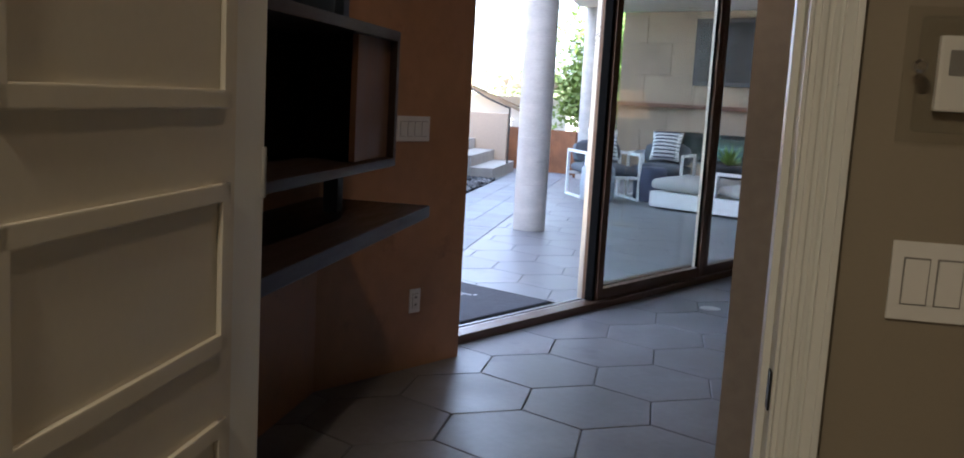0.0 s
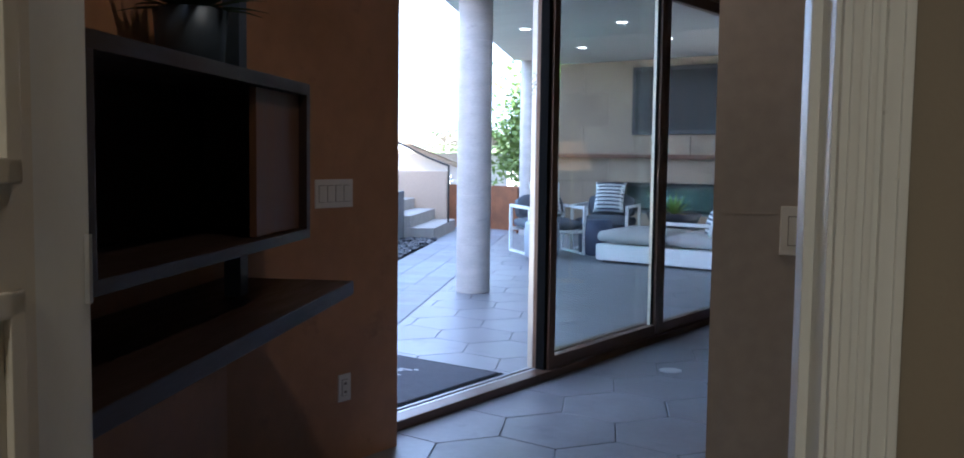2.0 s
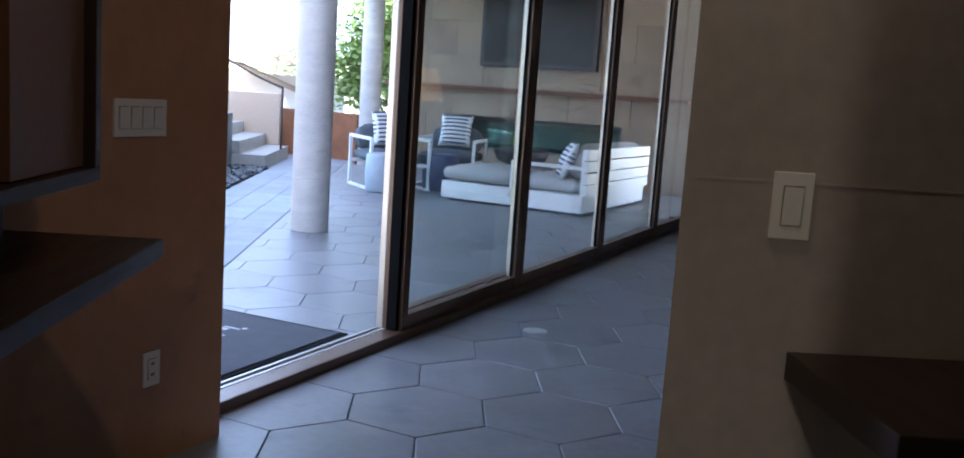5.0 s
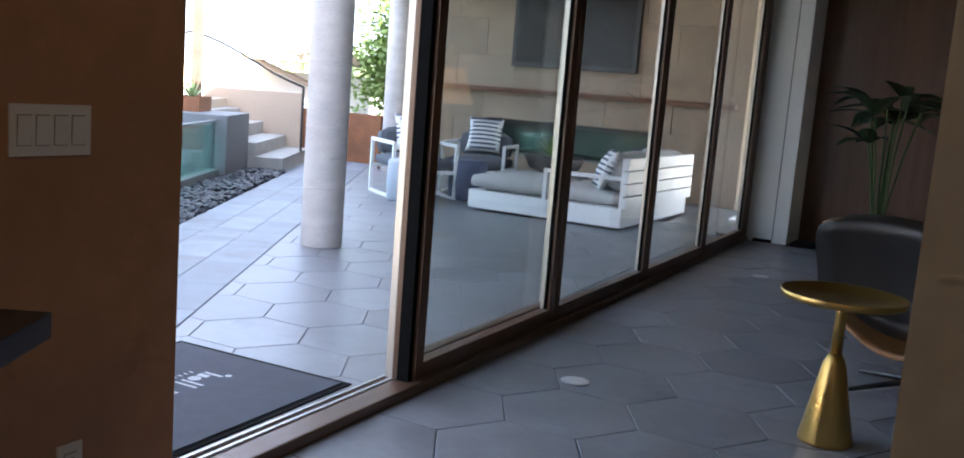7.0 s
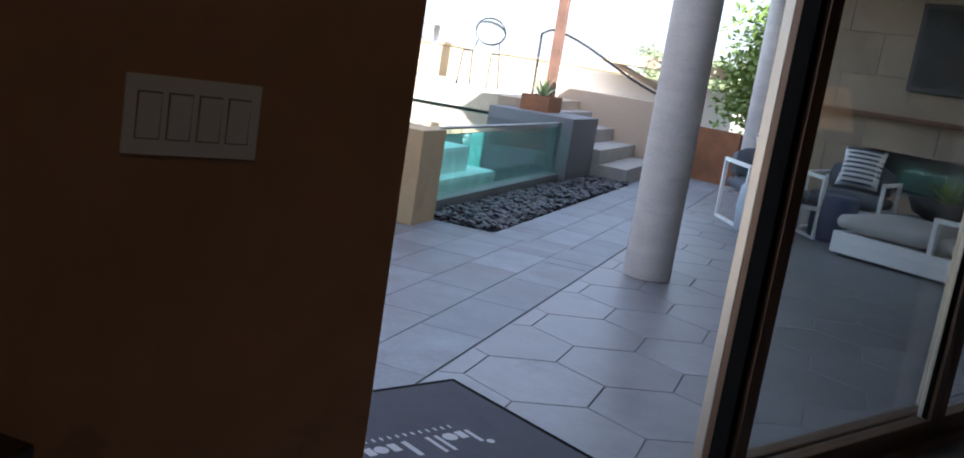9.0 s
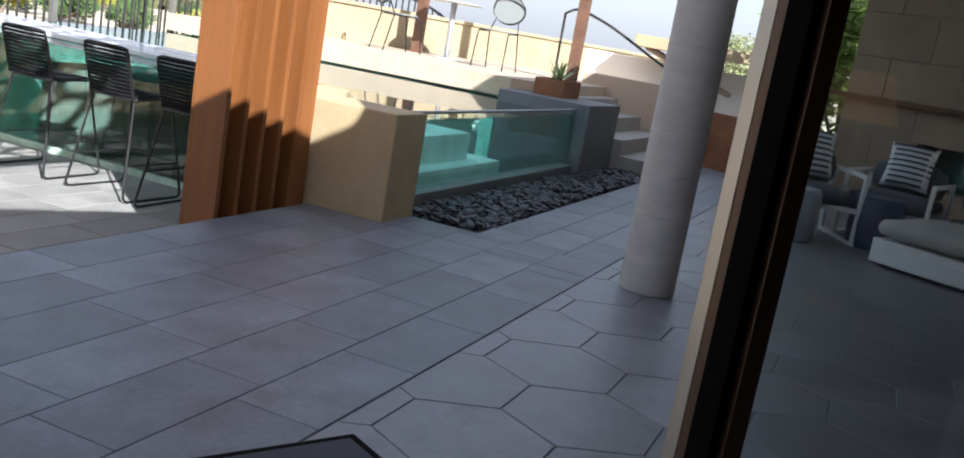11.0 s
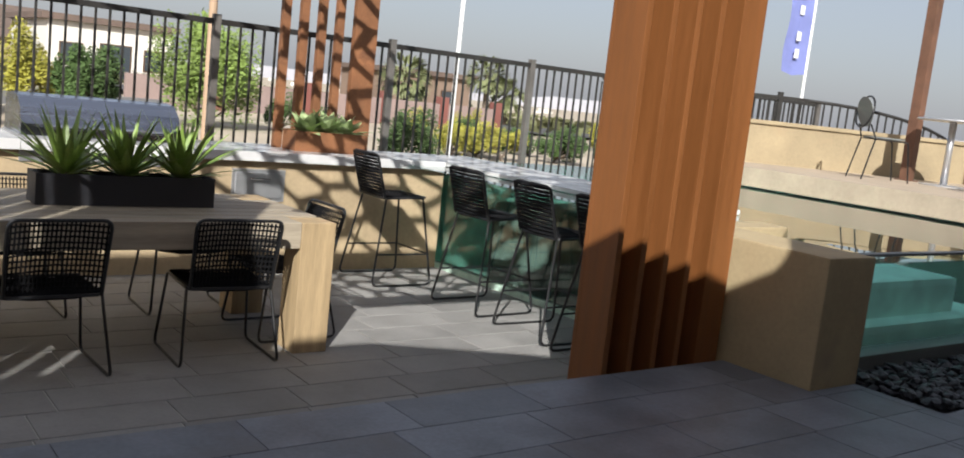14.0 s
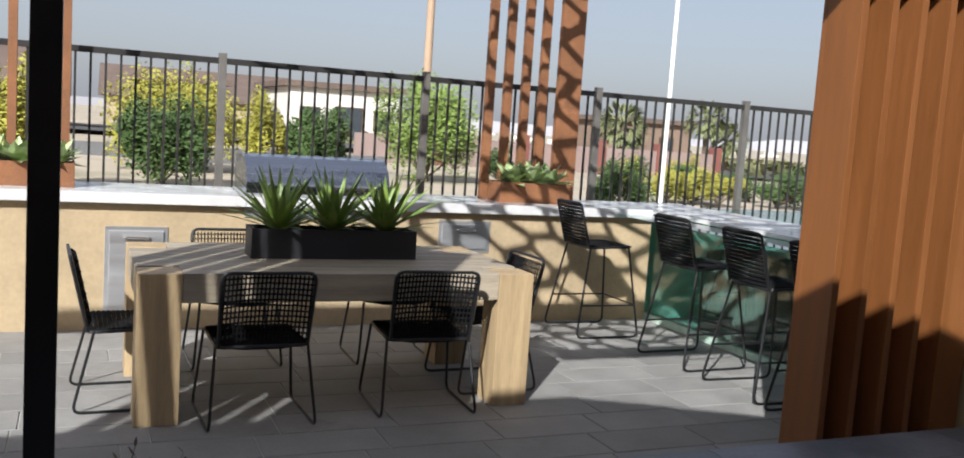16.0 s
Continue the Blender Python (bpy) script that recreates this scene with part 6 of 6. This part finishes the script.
for k in range(18):
    r = random.Random(60 + k)
    a, b = 8.5 + k * 0.9 + r.uniform(-0.4, 0.4), 12.5 + r.uniform(-4, 6)
    shrub(a, b, ground_at(a, b), r.uniform(0.3, 0.6), r.uniform(0.4, 0.75), r.choice(("leaf_yellow", "leaf_green", "leaf_green")), 80 + k, 700, 0.04)
# low desert scrub out on the plain
r = random.Random(33)
verts, faces = [], []
for k in range(1700):
    an, dist = radians(r.uniform(52, 112)), 34 * math.exp(r.uniform(0, 2.9))
    x, y = -6.95 - dist * math.sin(an), 1.8 + dist * math.cos(an)
    s, z = r.uniform(0.25, 0.75) * (1 + dist / 160), height(x, y)
    for q in range(9):
        p = Vector((x + r.gauss(0, s * 0.5), y + r.gauss(0, s * 0.5), z + r.uniform(0, s * 0.5)))
        ax = Vector((r.gauss(0, 1), r.gauss(0, 1), r.uniform(0.1, 0.9))).normalized() * s * 0.5
        sd2 = ax.orthogonal().normalized() * s * 0.28
        o = len(verts)
        verts += [p - ax, p + sd2, p + ax, p - sd2]
        faces.append((o, o + 1, o + 2, o + 3))
me = bpy.data.meshes.new("desert_scrub")
me.from_pydata(verts, [], faces)
me.materials.append(M["scrub"])
tagged(new("desert_scrub", me), "low grey-green scrub scattered over the desert plain", "scrub", kind="stuff")
structure("wall_garden", box(-6.0, 6.3, 16.0, 16.2, -0.8, 0.42, 0.01), M["block_grey"], "low grey garden wall across the street side", PM, category="wall")
# trees behind the fireplace and the stairs
foliage(pose(-9.2, 16.4, 0), "tree", "bright green garden tree beside the fireplace wall", (1.0, 1.0, 3.0), 5000, 0.075, M["leaf_bright"], 5, 0.5, "tree")
foliage(pose(-9.6, 14.9, 0), "tree", "bright green garden tree beside the fireplace wall", (1.2, 1.1, 2.6), 5200, 0.07, M["leaf_bright"], 6, 0.4, "tree")
foliage(pose(-4.0, 15.4, 0), "tree", "bright green garden tree behind the terrace", (1.6, 1.2, 3.4), 5200, 0.075, M["leaf_bright"], 7, 0.4, "tree")
foliage(pose(-6.6, 15.8, 0), "tree", "bright green garden tree behind the fireplace wall", (2.0, 1.0, 3.6), 4200, 0.075, M["leaf_bright"], 9, 0.6, "tree")
foliage(pose(-17.5, 22.0, 0), "tree", "pale green tree beyond the stairs", (1.5, 1.4, 1.75), 3000, 0.06, M["leaf_palm"], 8, 0.5, "tree")


def palm(m, h, seed):
    r = random.Random(seed)
    t = thing("palm_tree", m, "fan palm with a shaggy crown beyond the fence", "palm tree", "palm trees")
    part("trunk", tube([(0, 0, -0.5), (0.03, 0, h * 0.5), (0, 0, h)], 0.17, 9, taper=0.12), M["bark"], t)
    bm = bmesh.new()
    for i in range(64):
        an, el = r.uniform(0, 6.28), r.uniform(-0.7, 1.2)
        d = Vector((math.cos(an) * math.cos(el), math.sin(an) * math.cos(el), math.sin(el)))
        tip = Vector((0, 0, h)) + d * 0.65
        add_tube(bm, [(0, 0, h), tip], 0.012, 3)
        s = d.orthogonal().normalized()
        for q in range(7):
            dd = (d + s * (q - 3) * 0.28).normalized()
            add_leaf(bm, tip, dd, 0.6, 0.14, 0.35, 2)
    part("crown", bm, M["leaf_palm"], t)
    return t


palm(pm(19.2, 27.0, -0.2), 1.9, 1)
palm(pm(26.9, 32.0, -0.2), 2.5, 2)
palm(pm(28.5, 32.5, -0.2), 1.6, 3)


def house(m, label, w, d, h, wall, flat=True, wins=(), over=0.5):
    t = thing("house", m, label, "house")
    part("wall", box(-w / 2, w / 2, 0, d, -3.0, h, 0.02), wall, t)
    if flat:
        part("roof", box(-w / 2 - over, w / 2 + over, -over, d + over, h + 0.002, h + 0.28, 0.01), M["roof"], t)
    else:
        bm = bmesh.new()
        ps = [(-w / 2 - over, -over, h), (w / 2 + over, -over, h), (w / 2 + over, d + over, h), (-w / 2 - over, d + over, h), (-w / 2 - over, d / 2, h + d * 0.22), (w / 2 + over, d / 2, h + d * 0.22)]
        vs = [bm.verts.new(p) for p in ps]
        for f in ((0, 1, 5, 4), (2, 3, 4, 5), (0, 4, 3), (1, 2, 5), (0, 3, 2, 1)):
            bm.faces.new([vs[i] for i in f])
        part("roof", bm, M["roof"], t)
    for x, z, ww, hh in wins:
        wd = part("window", box(x - ww / 2, x + ww / 2, -0.05, 0.02, z, z + hh, 0.005), M["bronze_frame"], t)
        part("pane", box(x - ww / 2 + 0.06, x + ww / 2 - 0.06, -0.065, -0.051, z + 0.06, z + hh - 0.06), M["dark_glass"], wd)
    return t


house(pm(-7.5, 30, -0.9), "tan stucco house with a dark pitched roof", 13, 8, 2.3, M["stucco"], False, ((-3, 0.4, 1.8, 1.2), (2.5, 0.4, 1.8, 1.2)))
house(pm(4.3, 42, -0.9), "brown stucco house with a flat roof", 3.4, 8, 3.3, M["stucco_brown"], True, ((-0.6, 1.2, 1.2, 1.0),))
house(pm(11.6, 40, -1.2), "white modern house with dark windows", 5.4, 8, 3.8, M["stucco_white"], True, ((-1.7, 1.9, 1.0, 1.0), (0.2, 1.2, 1.4, 1.8), (1.9, 1.9, 0.9, 1.0)), 0.3)
house(pm(7.0, 55, -1.5), "tan house with a low pitched roof", 11, 9, 3.2, M["stucco"], False, ((-2, 1.0, 1.8, 1.2),))
house(pm(30.3, 42, -1.8), "brown house with a flat roof above a site wall", 5.6, 6, 3.95, M["stucco_brown"], True, ((-1.2, 2.4, 1.0, 0.8), (1.2, 2.4, 1.0, 0.8)), 0.3)
sw = thing("site_wall", pm(0, 0, 0), "brown block site wall with maroon piers", "wall", kind="structure")
for k, a in enumerate((7.2, 10.0, 12.8, 15.6, 17.9)):
    a1 = (10.0, 12.8, 15.6, 17.9, 20.2)[k]
    part("wall_bay", box(a, a1 - 0.3, 22.0, 22.2, -1.0, 0.86, 0.01), M["site_block"], sw)
    part("pier", box(a1 - 0.3, a1, 21.92, 22.28, -1.0, 1.1, 0.01), M["maroon"], sw)
# far town on the plain
r = random.Random(17)
for k in range(26):
    an = radians(r.uniform(62, 97))
    dist = r.uniform(900, 2200)
    x, y = -dist * math.sin(an), dist * math.cos(an)
    s = r.uniform(4, 10)
    t = thing("far_building", pose(x, y, height(x, y), 0, 0, r.uniform(0, 90)), "small pale building far off on the plain", "building", "far town")
    part("wall", box(-s, s, -s * 0.6, s * 0.6, -2, r.uniform(3, 6)), M["stucco_white"], t)
# poles and the flag
lpole = thing("street_pole", pm(3.75, 6.5, -1.5), "tall tan street pole beyond the fence", "pole")
part("shaft", lathe([(0.055, 0), (0.05, 3), (0.045, 9)], 14), M["pole_tan"], lpole)
fpole = thing("flag_pole", pm(7.05, 6.0, -1.5), "tall white pole beyond the fence", "pole")
part("shaft", lathe([(0.032, 0), (0.03, 4), (0.026, 9)], 14), M["pole_white"], fpole)
fg = thing("feather_flag", pm(14.25, 5.5, -1.5), "blue feather flag with pale marks on a white pole", "flag")
part("shaft", lathe([(0.03, 0), (0.025, 7)], 12), M["pole_white"], fg)
bm = bmesh.new()
q0 = None
for k in range(15):
    z = 3.75 + 2.6 * k / 14
    wv = 0.02 * math.sin(k * 0.9)
    q = (bm.verts.new((-0.03, wv * 0.2, z)), bm.verts.new((-0.40, wv, z - 0.05)), bm.verts.new((-0.75, wv * 1.5 - 0.04, z)))
    if q0:
        bm.faces.new((q0[0], q0[1], q[1], q[0]))
        bm.faces.new((q0[1], q0[2], q[2], q[1]))
    q0 = q
part("cloth", bm, M["flag"], fg)
for z in (4.0, 4.3, 4.75, 5.05, 5.5):
    part("printed_bar", box(-0.46, -0.34, -0.045, -0.04, z, z + 0.16), M["pole_white"], fg)

# ---- paving, piece by piece ----
S = 0.2887
hex_pts = [(S * math.cos(radians(60 * k)), S * math.sin(radians(60 * k))) for k in range(6)]
GAP = 0.989


def lay_hex(parent, cols, rows, x_ref, y_ref, planes, name, material, keep=None):
    base = None
    for i in cols:
        for j in rows:
            cx, cy = x_ref + i * 1.5 * S, y_ref + (j + 0.5 * (i % 2)) * 0.5
            poly = [(cx + x * GAP, cy + y * GAP) for x, y in hex_pts]
            c = clip(poly, planes)
            if len(c) < 3 or area(c) < 0.004:
                continue
            if abs(area(c) - area(poly)) < 1e-6:
                if base is None:
                    bm = prism([(x * GAP, y * GAP) for x, y in hex_pts], -0.012, 0.0)
                    bmesh.ops.bevel(bm, geom=[e for e in bm.edges if all(v.co.z > -0.001 for v in e.verts)], offset=0.003, segments=1, affect="EDGES")
                    base = part(name, bm, material, parent, m=pose(cx, cy, 0))
                else:
                    share(base, name, pose(cx, cy, 0), parent)
            else:
                part(name, prism([(x - cx, y - cy) for x, y in c], -0.012, 0.0), material, parent, m=pose(cx, cy, 0))


lay_hex(floor_in, range(-2, 12), range(-9, 15), -2.465, 3.84, [(-0.99912, -0.04187, 2.8628), (0, 1, 10.5)], "hex_tile", M["hex"])
# terrace hexagons: house side of the long joint, outside of the glass
c30, s30 = math.cos(radians(PANG)), math.sin(radians(PANG))
lay_hex(terrace, range(-6, 26), range(-16, 2), 1.16, -3.49, [(0, 1, -3.655), (c30 * 0.99912 + s30 * 0.04187, -s30 * 0.99912 + c30 * 0.04187, -3.0645 - P0[0] * 0.99912 - P0[1] * 0.04187)], "hex_tile", M["hex"])


def lay_rect(parent, a0, a1, b0, b1, w, h, z, name, material, holes=(), g=0.0018):
    base = None
    row, b = 0, b0
    while b < b1 - 0.01:
        a = a0 - (w * 0.5 if row % 2 else 0) - 0.17 * (row % 3)
        while a < a1:
            c = clip([(a + g, b + g), (a + w - g, b + g), (a + w - g, b + h - g), (a + g, b + h - g)], [(-1, 0, -a0), (1, 0, a1), (0, 1, b1)])
            a += w
            if len(c) < 3 or area(c) < 0.004:
                continue
            cx, cy = sum(p[0] for p in c) / len(c), sum(p[1] for p in c) / len(c)
            if any(h0 < cx < h1 and g0 < cy < g1 for h0, h1, g0, g1 in holes):
                continue
            if abs(area(c) - (w - 2 * g) * (h - 2 * g)) < 1e-6:
                if base is None:
                    bm = box(-w / 2 + g, w / 2 - g, -h / 2 + g, h / 2 - g, -0.014, 0.0)
                    bmesh.ops.bevel(bm, geom=[e for e in bm.edges if all(v.co.z > -0.001 for v in e.verts)], offset=0.0018, segments=1, affect="EDGES")
                    base = part(name, bm, material, parent, m=pose(cx, cy, z))
                else:
                    share(base, name, pose(cx, cy, z), parent)
            else:
                part(name, prism([(x - cx, y - cy) for x, y in c], -0.014, 0.0), material, parent, m=pose(cx, cy, z))
        b += h
        row += 1


lay_rect(terrace, -1.6, 3.545, -3.645, -1.80, 0.62, 0.31, 0.0, "paver", M["paver"])
lay_rect(terrace, 3.55, 3.93, -3.645, -2.335, 0.62, 0.31, 0.0, "paver", M["paver"])
lay_rect(terrace, 3.93, 13.0, -3.645, -2.80, 0.62, 0.2815, 0.0, "paver", M["paver"])
lay_rect(sunken, -3.0, 4.40, -1.78, 2.2, 0.62, 0.31, -0.36, "paver", M["paver_sunlit"], g=0.004)
